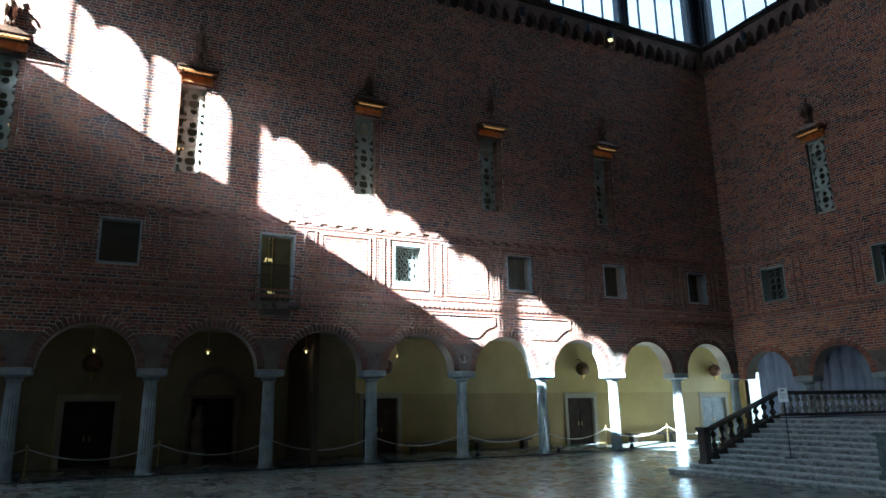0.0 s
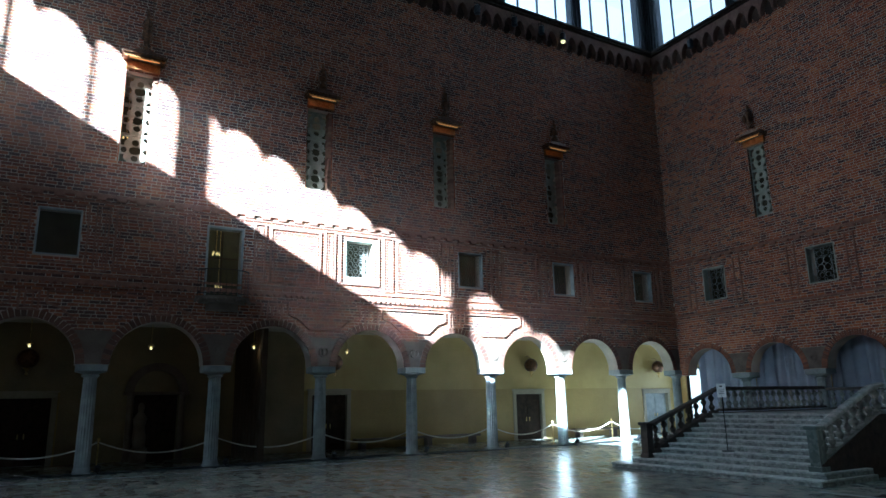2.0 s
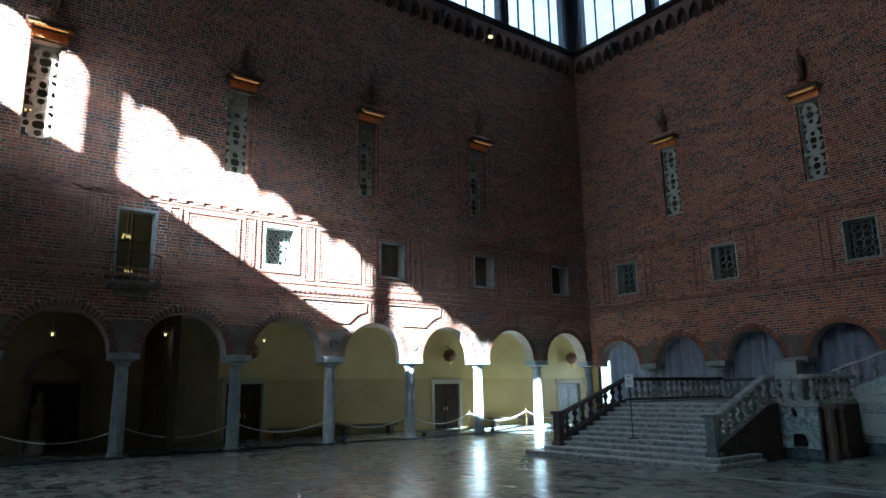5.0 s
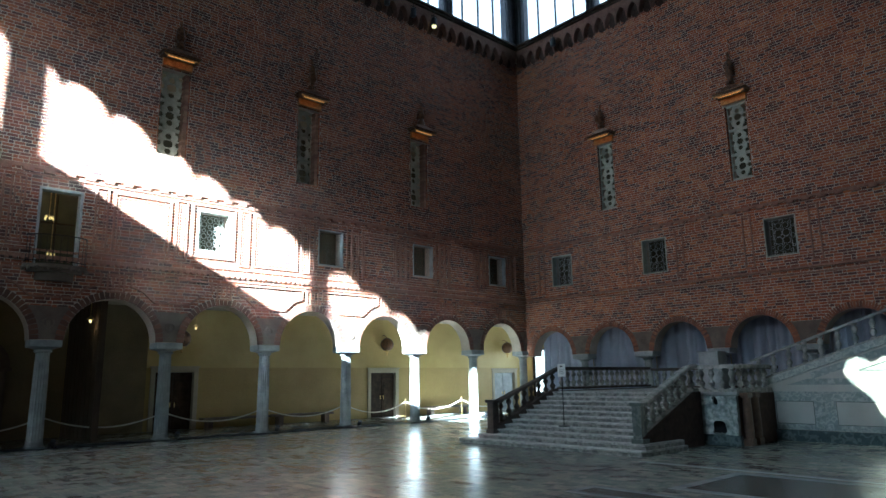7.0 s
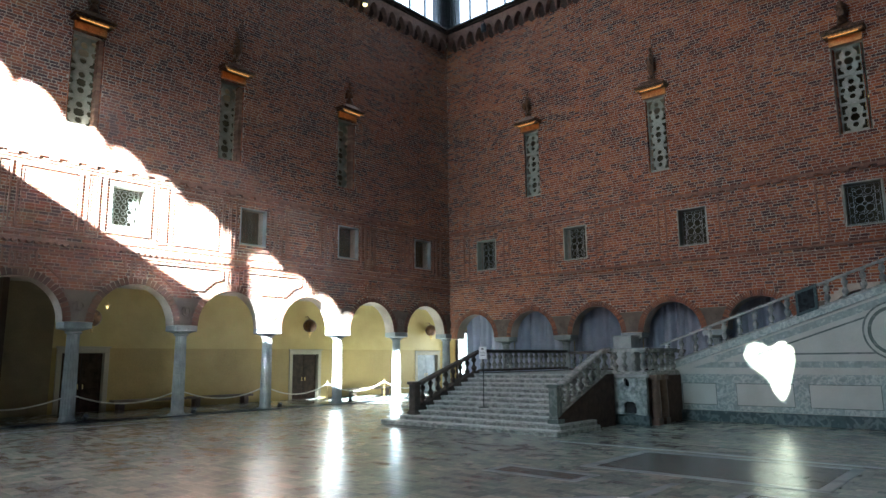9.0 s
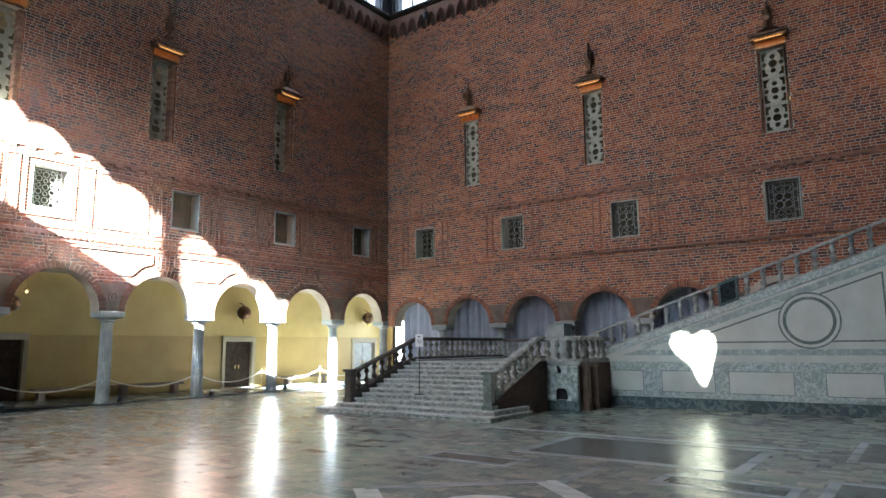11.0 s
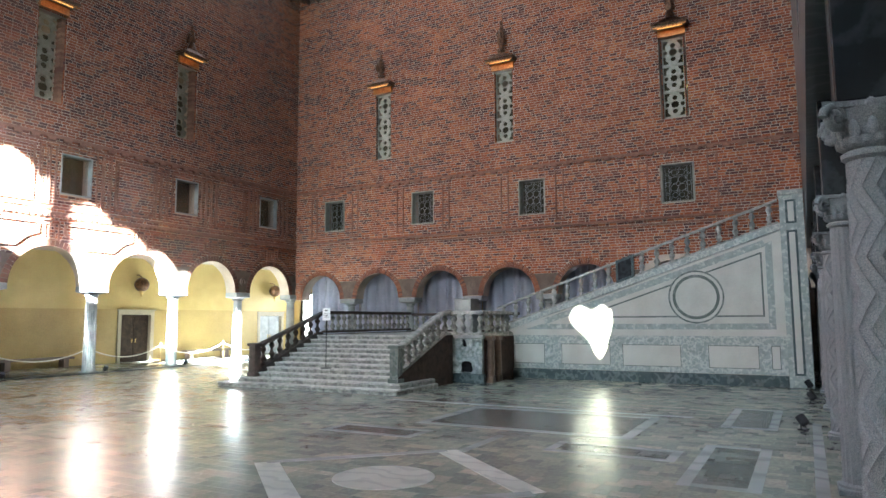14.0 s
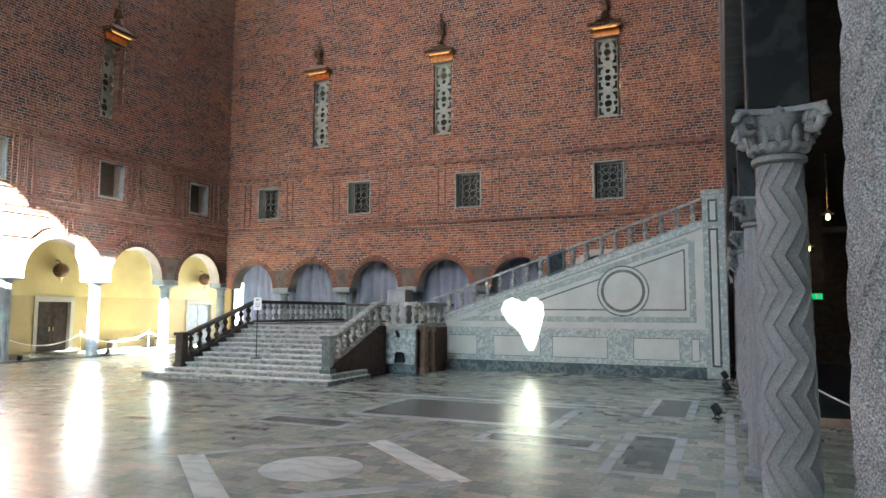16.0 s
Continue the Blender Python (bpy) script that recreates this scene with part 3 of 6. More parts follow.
# cornice with hanging corbels


def cornice(name, u0, u1, axis, d, s):
    root = empty(name, (0, 0, 0), "dark projecting cornice on small pointed corbels", "cornice", kind="structure")

    def bar(nm, a, b, p, q, z0, z1):
        bm = bmesh.new()
        box(bm, *((a, b, min(d + s * p, d + s * q), max(d + s * p, d + s * q)) if axis == "y" else (min(d + s * p, d + s * q), max(d + s * p, d + s * q), a, b)), z0, z1, 0.02)
        part(nm, bm, CORNICE_STONE if nm == 'frieze' else DARK_WOOD, root)
    bar("frieze", u0, u1, -0.02, 0.30, 20.86, 21.12)
    bar("moulding", u0, u1, -0.02, 0.40, 21.12, 21.24)
    bar("coping", u0, u1, -0.3, 0.50, 21.24, 21.38)
    # pointed niches between slender legs that end in a bead
    bm = bmesh.new()
    half = [(0.34, 0), (0.34, -0.74), (0.29, -0.74), (0.275, -0.55), (0.22, -0.36), (0.12, -0.20)]
    plate(bm, [(-u, v) for u, v in half] + [(0, -0.10)] + half[::-1], "y", -0.34, 0.0)
    lathe(bm, [(0.02, -0.14), (0.06, -0.10), (0.07, -0.05), (0.045, 0.0)], 8, (0.34, -0.24, -0.74))
    lathe(bm, [(0.01, -0.24), (0.035, -0.20), (0.02, -0.14)], 6, (0.34, -0.24, -0.74))
    me = mesh_of("corbel", bm, CORNICE_STONE)
    # dark sheet filling each niche: its shade put into the colour
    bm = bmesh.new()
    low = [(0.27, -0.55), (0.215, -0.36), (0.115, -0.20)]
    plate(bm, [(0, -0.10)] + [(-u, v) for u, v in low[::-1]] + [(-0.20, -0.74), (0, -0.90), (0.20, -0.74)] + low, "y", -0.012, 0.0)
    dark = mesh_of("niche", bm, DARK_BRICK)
    k, step = 0, 0.68
    while u0 + 0.4 + k * step < u1 - 0.3:
        u = u0 + 0.4 + k * step
        part("corbel", me, None, root, at=(u, d, 20.86, 0, 0) if axis == "y" else (d, u, 20.86, 0, 0), turn=0 if axis == "y" else -90)
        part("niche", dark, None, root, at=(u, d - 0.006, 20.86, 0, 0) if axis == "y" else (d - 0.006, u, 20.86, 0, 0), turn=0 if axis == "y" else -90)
        k += 1


cornice("cornice_north", -14.0, XE, "y", YN, -1)
cornice("cornice_east", YS, YN, "x", XE, -1)

# moulded brickwork of the north wall


def frame_n(parent, name, x0, x1, z0, z1, w=0.055, proud=0.06, mat=None):
    bm = bmesh.new()
    for a, b, c, d in ((x0, x1, z1 - w, z1), (x0, x1, z0, z0 + w), (x0, x0 + w, z0 + w, z1 - w), (x1 - w, x1, z0 + w, z1 - w)):
        box(bm, a, b, YN - proud, YN + 0.02, c, d)
    return part(name, bm, mat or BRICK_RIM, parent)


def band_n(parent, name, z0, z1, proud, step=0.0, depth=0.0):
    bm = bmesh.new()
    box(bm, -14, XE, YN - proud, YN + 0.02, z0, z1)
    if step:
        u = -14
        while u < XE - step:
            box(bm, u, u + step * 0.5, YN - proud - 0.01, YN + 0.02, z0 - depth, z0 - 0.001)
            u += step
    return part(name, bm, BRICK_RIM, parent)


band_n(wall_n, "string_course", 8.98, 9.10, 0.07, 0.62, 0.11)
band_n(wall_n, "string_course", 8.78, 8.83, 0.04)
band_n(wall_n, "string_course", 6.26, 6.33, 0.05)
band_n(wall_n, "dentil_course", 6.02, 6.14, 0.08, 0.22, 0.07)
band_n(wall_n, "string_course", 5.80, 5.84, 0.05)
for k, (a, b) in enumerate(sq_n):
    if b > XE - 0.5:
        continue
    if k != 4:
        frame_n(wall_n, "window_surround", a - 0.22, b + 0.22, 6.62, 8.68)
    for c in (a - 0.62, b + 0.62):
        frame_n(wall_n, "pilaster_strip", c - 0.22, c + 0.22, 6.42, 8.70, 0.05)
        frame_n(wall_n, "pilaster_strip", c - 0.11, c + 0.11, 6.55, 8.58, 0.035, 0.03)
    nxt = a + 5.29
    if nxt < XE:
        frame_n(wall_n, "panel_frame", b + 1.0, nxt - 1.0, 6.46, 8.62, 0.07)
        frame_n(wall_n, "panel_frame", b + 1.14, nxt - 1.14, 6.60, 8.48, 0.035, 0.03)
for c in bays_n:
    # a key block over each crown, and a stepped panel over each column
    frame_n(wall_n, "key_panel", c - 0.30, c + 0.30, 5.06, 5.72, 0.06, 0.05)
    frame_n(wall_n, "key_panel", c - 0.13, c + 0.13, 5.14, 5.64, 0.05, 0.04)
    x = c + PITCH / 2
    bm = bmesh.new()
    outline = [(x - 1.45, 5.70), (x + 1.45, 5.70), (x + 1.45, 5.32), (x + 1.05, 5.18), (x + 0.62, 4.80), (x - 0.62, 4.80), (x - 1.05, 5.18), (x - 1.45, 5.32)]
    for (p, q), (r, s) in zip(outline, outline[1:] + outline[:1]):
        du, dv = r - p, s - q
        ln = math.hypot(du, dv)
        nu, nv = -dv / ln * 0.03, du / ln * 0.03
        plate(bm, [(p + nu, q + nv), (r + nu, s + nv), (r - nu, s - nv), (p - nu, q - nv)], "y", YN - 0.075, YN + 0.02)
    part("spandrel_panel", bm, BRICK_RIM, wall_n)
    bm = bmesh.new()
    plate(bm, [(x - 0.48, 3.42), (x + 0.48, 3.42), (x + 0.56, 4.05), (x + 0.70, 4.5), (x - 0.70, 4.5), (x - 0.56, 4.05)], "y", YN - 0.006, YN + 0.02)
    part("springer", bm, STONE_WARM, wall_n, "brown sandstone springer with a carved shield")
    bm = bmesh.new()
    ring(bm, x, 3.95, 0.13, 0.2, "y", YN - 0.05, YN, 10)
    box(bm, x - 0.06, x + 0.06, YN - 0.045, YN, 3.85, 4.05)
    part("carved_shield", bm, STONE_WARM, wall_n)

# east wall courses
for z0, z1, p in ((8.96, 9.06, 0.09), (6.12, 6.22, 0.10), (5.9, 5.95, 0.06)):
    bm = bmesh.new()
    box(bm, XE - p, XE + 0.02, YS, YN, z0, z1)
    if p == 0.09:
        for k in range(41):
            box(bm, XE - 0.095, XE + 0.02, YS + 0.05 + 0.6 * k, YS + 0.35 + 0.6 * k, z0 - 0.11, z0 - 0.001)
    part("string_course", bm, BRICK_RIM, wall_e)
for a, b in sq_e:
    bm = bmesh.new()
    for c in (a - 0.7, b + 0.7):
        for y0, y1, z0, z1 in ((c - 0.2, c - 0.15, 6.4, 8.7), (c + 0.15, c + 0.2, 6.4, 8.7), (c - 0.15, c + 0.15, 8.65, 8.7), (c - 0.15, c + 0.15, 6.4, 6.45)):
            box(bm, XE - 0.05, XE + 0.02, y0, y1, z0, z1)
    part("pilaster_strip", bm, BRICK_RIM, wall_e)
for k, c in enumerate(bays_e):
    y = c + pitch_e / 2
    bm = bmesh.new()
    plate(bm, [(y - 0.52, 3.14), (y + 0.52, 3.14), (y + 0.58, 3.7), (y + 0.68, 4.05), (y - 0.68, 4.05), (y - 0.58, 3.7)], "x", XE - 0.006, XE + 0.02)
    if k:
        part("springer", bm, STONE_WARM, wall_e, "brown sandstone springer with a carved oval")
        bm = bmesh.new()
        ring(bm, y, 3.62, 0.10, 0.15, "x", XE - 0.04, XE, 10)
        part("carved_oval", bm, STONE_WARM, wall_e)
    else:
        bm.free()

# ---- windows ----


def lattice_panel(bm, w, z0, h, t, flip):
    """One third of the pierced stone screen: a star light in the middle, dots about it and an angled light in each corner."""
    us, vs = (-w / 2, -w * 0.20, w * 0.20, w / 2), (z0, z0 + h * 0.36, z0 + h * 0.64, z0 + h)
    for i in range(3):
        for j in range(3):
            u0, u1, v0, v1 = us[i], us[i + 1], vs[j], vs[j + 1]
            cw, ch = u1 - u0, v1 - v0
            if i == 1 and j == 1:
                n = 16 if flip else 8
                r = [0.19 * w if k % 2 or not flip else 0.145 * w for k in range(n)]
                shape = [(r[k] * math.cos(2 * math.pi * (k + 0.5) / n), r[k] * math.sin(2 * math.pi * (k + 0.5) / n)) for k in range(n)]
                pierced_cell(bm, u0, u1, v0, v1, shape, t)
            elif i == 1:
                shape = [(0.12 * w * math.cos(k * math.pi / 5), 0.12 * w * math.sin(k * math.pi / 5)) for k in range(10)]
                pierced_cell(bm, u0, u1, v0, v1, shape, t, ((u0 + u1) / 2, v0 + ch * (0.62 if j == 0 else 0.38)))
            elif j == 1:
                shape = [(0.105 * w * math.cos(k * math.pi / 3), 0.12 * w * math.sin(k * math.pi / 3)) for k in range(6)]
                pierced_cell(bm, u0, u1, v0, v1, shape, t)
            else:
                sx, sz = (1 if i == 0 else -1), (1 if j == 0 else -1)
                ell = [(-0.42, -0.32), (0.96, -0.32), (0.74, 0.10), (0.36, 0.20), (0.22, 0.46), (0.28, 0.90), (-0.42, 0.90)]
                at = ((u0 if i == 0 else u1) + sx * 0.385 * cw, (v0 if j == 0 else v1) + sz * 0.30 * ch)
                shape = [(sx * p * cw * 0.61, sz * q * ch * 0.74) for p, q in ell]
                if sx * sz < 0:
                    shape = shape[::-1]
                pierced_cell(bm, u0, u1, v0, v1, shape, t, at)


def tall_window(w, z0, z1, deep, step=0.0):
    """Narrow window: brick reveal, pierced stone lattice."""
    root = empty("tall_window", (0, 0, 0), "narrow window filled with pale pierced stone lattice", "window", "tall lattice windows")
    h = z1 - z0
    bm = bmesh.new()
    for a, b in ((-w / 2, -w / 2 + 0.045), (w / 2 - 0.045, w / 2)):
        box(bm, a, b, -0.05, 0.05, 0, h)
    for k in range(4):
        box(bm, -w / 2 + 0.045, w / 2 - 0.045, -0.05, 0.05, k * (h - 0.08) / 3, k * (h - 0.08) / 3 + 0.08)
    part("frame", bm, LATTICE, root, at=(0, deep, 0, 0, 0))
    bm = bmesh.new()
    for sx in (-1, 1):
        for k in range(int(h / 0.114)):
            u0, u1 = sorted((sx * (w / 2 - 0.001), sx * (w / 2 - 0.035)))
            y = 0.003
            lengths = (0.143, 0.30, 0.30) if k % 2 else (0.30, 0.30, 0.143)
            for ln in lengths:
                if y < deep - 0.1:
                    box(bm, u0, u1, y, min(y + ln, deep - 0.055), 0.114 * k + 0.008, 0.114 * k + 0.106)
                y += ln + 0.015
    tagged(part("reveal_bricks", bm, BRICK_MANY, root), kind="stuff")
    if step:
        # stepped brick jamb on one side of the opening
        bm = bmesh.new()
        for k in range(int(h / 0.114)):
            box(bm, w / 2 - 0.036 - step * (1.0 if k % 2 else 0.86), w / 2 - 0.036, 0.06, deep - 0.055, 0.114 * k + 0.008, 0.114 * k + 0.106)
        tagged(part("stepped_jamb", bm, MORTAR_BRICK, root, "pale brick jamb"), kind="stuff")
    for k in range(3):
        bm = bmesh.new()
        lattice_panel(bm, w - 0.091, 0.081 + k * (h - 0.08) / 3, (h - 0.08) / 3 - 0.082, 0.035, k % 2 == 1)
        part("lattice_panel", bm, LATTICE, root, at=(0, deep, 0, 0, 0))
    return root


def canopy():
    """Gilt copper canopy over a tall window."""
    root = empty("window_canopy", (0, 0, 0), "gilded copper canopy with scalloped rim over a tall window", "canopy", "gilt canopies")
    bm = bmesh.new()
    plate(bm, [(-0.56, 0.0), (0.56, 0.0), (0.56, 0.30), (-0.56, 0.30)], "y", -0.12, 0.04)
    part("soffit_panel", bm, COPPER, root, "warm glowing copper panel")
    bm = bmesh.new()
    box(bm, -0.68, 0.68, -0.52, 0.0, 0.30, 0.38, 0.015)
    box(bm, -0.74, 0.74, -0.58, 0.0, 0.382, 0.47, 0.02)
    part("cornice", bm, BRONZE, root)
    bm = bmesh.new()
    box(bm, -0.5, 0.5, -0.44, -0.40, 0.25, 0.295)
    part("strip_light", bm, STRIP, root, "concealed warm strip light")
    bm = bmesh.new()
    for k in range(9):
        ring(bm, -0.6 + 0.15 * k, 0.30, 0.03, 0.075, "y", -0.575, -0.53, 6, math.pi, 2 * math.pi)
    part("scalloped_rim", bm, COPPER, root)
    bm = bmesh.new()
    vs = [bm.verts.new(p) for p in ((-0.62, -0.5, 0.47), (0.62, -0.5, 0.47), (0.62, 0, 0.47), (-0.62, 0, 0.47), (-0.22, -0.34, 0.72), (0.22, -0.34, 0.72), (0.22, 0, 0.72), (-0.22, 0, 0.72))]
    for q in ((3, 2, 1, 0), (4, 5, 6, 7), (0, 1, 5, 4), (1, 2, 6, 5), (2, 3, 7, 6), (3, 0, 4, 7)):
        bm.faces.new([vs[i] for i in q])
    part("roof", bm, BRONZE, root)
    return root


def figure(kind):
    """A small bronze statue, as one plain mesh."""
    bm = bmesh.new()
    h = (1.55, 1.35, 1.65, 1.2)[kind]
    lean = (0.06, -0.05, 0.03, 0.0)[kind]
    prof = [(0.17, 0), (0.18, 0.06), (0.12, 0.1), (0.15, 0.25), (0.17, 0.4), (0.13, 0.55), (0.15, 0.66), (0.16, 0.74), (0.07, 0.80), (0.055, 0.83), (0.09, 0.88), (0.085, 0.94), (0.03, 1.0)]
    lathe(bm, [(r, z * h) for r, z in prof], 10, wave=lambda a, z: 1 + 0.16 * math.sin(3 * a + 5 * z) + 0.1 * math.sin(9 * z + a))
    for v in bm.verts:
        v.co.x += lean * math.sin(v.co.z * 2.2)
        v.co.y *= 0.8
    # mantle, arms, shield or staff, and a wreath round the foot
    lathe(bm, [(0.20, 0.30 * h), (0.25, 0.36 * h), (0.20, 0.55 * h), (0.21, 0.70 * h), (0.08, 0.77 * h)], 12, (lean, 0.05, 0), wave=lambda a, z: 1 + 0.2 * math.sin(5 * a + 3 * z))
    for k in range(9):
        an = k * 0.7
        lathe(bm, [(0.02, -0.06), (0.075, 0.0), (0.02, 0.08)], 7, (0.2 * math.cos(an), 0.14 * math.sin(an), 0.10 + 0.045 * (k % 3)))
    tube(bm, [(0.15, -0.02, 0.70 * h), (0.27, -0.1, 0.60 * h), (0.22, -0.2, 0.50 * h)], 0.045)
    tube(bm, [(-0.15, -0.02, 0.70 * h), (-0.26, -0.1, 0.58 * h), (-0.14, -0.2, 0.50 * h)], 0.045)
    if kind in (0, 2):
        tube(bm, [(0.22, -0.2, 0.2 * h), (0.21, -0.18, 0.8 * h), (0.18, -0.14, 1.25 * h)], 0.022)
        lathe(bm, [(0.01, -0.1), (0.06, 0.0), (0.01, 0.14)], 6, (0.18, -0.14, 1.25 * h))
    elif kind == 1:
        lathe(bm, [(0.02, -0.24), (0.15, -0.1), (0.16, 0.08), (0.03, 0.2)], 10, (-0.2, -0.2, 0.45 * h))
    else:
        lathe(bm, [(0.28, 0), (0.24, 0.2), (0.10, 0.38)], 10)
    for v in bm.verts:
        v.co.x, v.co.y = v.co.x * 0.74, v.co.y * 0.74
    me = smooth_mesh(mesh_of("bronze_statue", bm, BRONZE), 50)
    ob = new("bronze_statue", me)
    return tagged(ob, "small aged bronze statue standing on a gilded canopy", "statue", "canopy statues")


master_n, master_e, master_c = tall_window(1.13, 10.36, 13.85, 0.44, 0.16), tall_window(0.97, 10.36, 13.85, 0.20), canopy()
figures = [figure(k) for k in range(4)]
used = set()
spots = [(pose((a + b) / 2, YN, 0), k) for k, (a, b) in enumerate(tall_n)] + [(pose(XE, (a + b) / 2, 0, 0, 0, -90), k + 1) for k, (a, b) in enumerate(tall_e)]
for i, (m, k) in enumerate(spots):
    for ob, z in ((master_n if i < len(tall_n) else master_e, 10.36), (master_c, 13.86), (figures[k % 4 if i != 5 else 3], 14.58)):
        y = -0.22 if ob in figures else 0.0
        mm = m @ pose(0, y, z)
        if ob in used:
            copy_thing(ob, mm)
        else:
            ob.matrix_basis = mm
            used.add(ob)


def square_window(name, w, h, style, label):
    """Square opening with a pale stone frame and, by style, a metal grille."""
    root = empty(name, (0, 0, 0), label, "window", "square windows")
    bm = bmesh.new()
    f = 0.05
    for a, b, c, d in ((-w / 2, w / 2, h - f, h), (-w / 2, w / 2, 0, f), (-w / 2, -w / 2 + f, f, h - f), (w / 2 - f, w / 2, f, h - f)):
        box(bm, a, b, -0.03, 0.20 if style == "plain" else 0.30, c, d, 0.006)
    part("stone_frame", bm, STONE_PALE if style == "plain" else LATTICE, root)
    if style == "plain":
        bm = bmesh.new()
        box(bm, -w / 2 + f, w / 2 - f, 0.21, 0.22, f, h - f)
        part("pane", bm, PANE_GLASS, root).visible_shadow = False
    else:
        W, H = w - 2 * f, h - 2 * f
        g = IRON
        bm = bmesh.new()
        t = 0.012 if style == "iron" else 0.022
        y0 = 0.18 if style == "iron" else 0.40

        def loop(u, v, r):
            ring(bm, u * W, f + v * H, r * W - t / 2, r * W + t / 2, "y", y0, y0 + 0.025, 14)
        if style == "pale":
            for i in range(5):
                for j in range(6):
                    loop(-0.39 + 0.195 * i, (j + (0.75 if i % 2 else 0.45)) / 6.4, 0.085 if (i + j) % 2 else 0.06)
        for sx in (-1, 1) if style == "iron" else ():
            for u, v, r in ((0.13, 0.60, 0.125), (0.13, 0.40, 0.125), (0.12, 0.80, 0.10), (0.11, 0.20, 0.09), (0.34, 0.50, 0.075), (0.27, 0.86, 0.05), (0.27, 0.68, 0.04), (0.27, 0.32, 0.04), (0.27, 0.12, 0.05), (0.36, 0.24, 0.04), (0.36, 0.76, 0.04)):
                loop(sx * u, v, r)
        for v, r in () if style == "pale" else ((0.92, 0.06), (0.5, 0.07), (0.08, 0.05), (0.70, 0.04), (0.30, 0.04)):
            loop(0, v, r)
        part("grille_rings", bm, g, root)
        bm = bmesh.new()
        for u in (-0.43, -0.30, 0.30, 0.43):
            box(bm, u * W - t / 2, u * W + t / 2, y0 + 0.005, y0 + 0.025, f, h - f)
        for v in (0.04, 0.96):
            box(bm, -W / 2, W / 2, y0 + 0.007, y0 + 0.023, f + v * H - 0.008, f + v * H + 0.008)
        part("grille_bars", bm, g, root)
    return root


plain = square_window("square_window", 1.28, 1.58, "plain", "dark square window in a pale stone frame")
pale = square_window("square_window", 1.28, 1.58, "pale", "square window with a pale pierced grille in a stone frame")
iron = square_window("square_window", 1.29, 1.68, "iron", "square window with a wrought iron ring grille")
first = True
for k, (a, b) in enumerate(sq_n):
    if b > XE - 0.5 or k == 4:
        continue
    if k == 5:
        pale.matrix_basis = pose((a + b) / 2, YN, 6.88)
    elif first:
        plain.matrix_basis, first = pose((a + b) / 2, YN, 6.88), False
    else:
        copy_thing(plain, pose((a + b) / 2, YN, 6.88))
for k, (a, b) in enumerate(sq_e):
    if k:
        copy_thing(iron, pose(XE, (a + b) / 2, 6.74, 0, 0, -90))
    else:
        iron.matrix_basis = pose(XE, (a + b) / 2, 6.74, 0, 0, -90)

# balcony door with a small iron balcony
a, b = sq_n[4]
c = (a + b) / 2
door = empty("balcony_door", (c, YN, 5.82), "tall glazed balcony door in a pale stone frame", "door", kind="structure")
bm = bmesh.new()
for p, q, r, s in ((-0.66, 0.66, 2.52, 2.60), (-0.66, -0.58, 0, 2.52), (0.58, 0.66, 0, 2.52)):
    box(bm, p, q, -0.03, 0.30, r, s, 0.006)
part("stone_frame", bm, STONE_PALE, door)
bm = bmesh.new()
box(bm, -0.58, 0.58, 0.5, 0.52, 0, 2.52)
part("pane", bm, GLASS, door).visible_shadow = False
bm = bmesh.new()
box(bm, -0.02, 0.02, 0.48, 0.54, 0, 2.52)
box(bm, -0.58, 0.58, 0.48, 0.54, 1.5, 1.54)
part("glazing_bar", bm, DARK_WOOD, door)
balcony = empty("balcony", (c, YN, 5.80), "small stone balcony with a curved iron railing", "balcony")
bm = bmesh.new()
pts = [(0.95 * math.cos(math.pi * i / 14), -0.62 * math.sin(math.pi * i / 14)) for i in range(15)]
plate(bm, pts, "z", -0.12, 0.0)
plate(bm, [(0.86 * u, 0.86 * v) for u, v in pts], "z", -0.24, -0.12)
plate(bm, [(0.6 * u, 0.6 * v) for u, v in pts], "z", -0.5, -0.24)
balcony_slab = part("slab", bm, STONE_WARM, balcony)
bm = bmesh.new()
tube(bm, [(0.9 * math.cos(math.pi * i / 14), -0.57 * math.sin(math.pi * i / 14), 0.95) for i in range(15)], 0.022)
tube(bm, [(0.9 * math.cos(math.pi * i / 14), -0.57 * math.sin(math.pi * i / 14), 0.10) for i in range(15)], 0.015)
part("rail", bm, BLACK, balcony)
for i in range(1, 14):
    bm = bmesh.new()
    an = math.pi * i / 14
    tube(bm, [(0.9 * math.cos(an), -0.57 * math.sin(an), z) for z in (0.0, 0.95)], 0.010, 5)
    part("railing_bar", bm, BLACK, balcony)
for i in range(9):
    bm = bmesh.new()
    an = math.pi * (i + 0.5) / 9
    lathe(bm, [(0.01, -0.17), (0.06, -0.12), (0.06, -0.05), (0.01, 0.0)], 6, (0.95 * math.cos(an), -0.62 * math.sin(an), -0.06))
    part("scallop", bm, STONE_WARM, balcony_slab)
# daylight window at the far end of the north ambulatory
win = empty("window_ambulatory", (BACK_E, 28.7, 0.6), "tall daylit window at the end of the arcade", "window", kind="structure")
bm = bmesh.new()
for a, b, c, d in ((-1.5, -1.38, 0, 3.2), (1.38, 1.5, 0, 3.2), (-1.38, 1.38, 0, 0.12), (-1.38, 1.38, 3.08, 3.2), (-0.04, 0.04, 0.12, 3.08)):
    box(bm, 0.1, 0.22, a, b, c, d)
part("window_frame", bm, DARK_WOOD, win)
bm = bmesh.new()
box(bm, 0.15, 0.16, -1.38, 1.38, 0.12, 3.08)
part("pane", bm, GLASS, win).visible_shadow = False

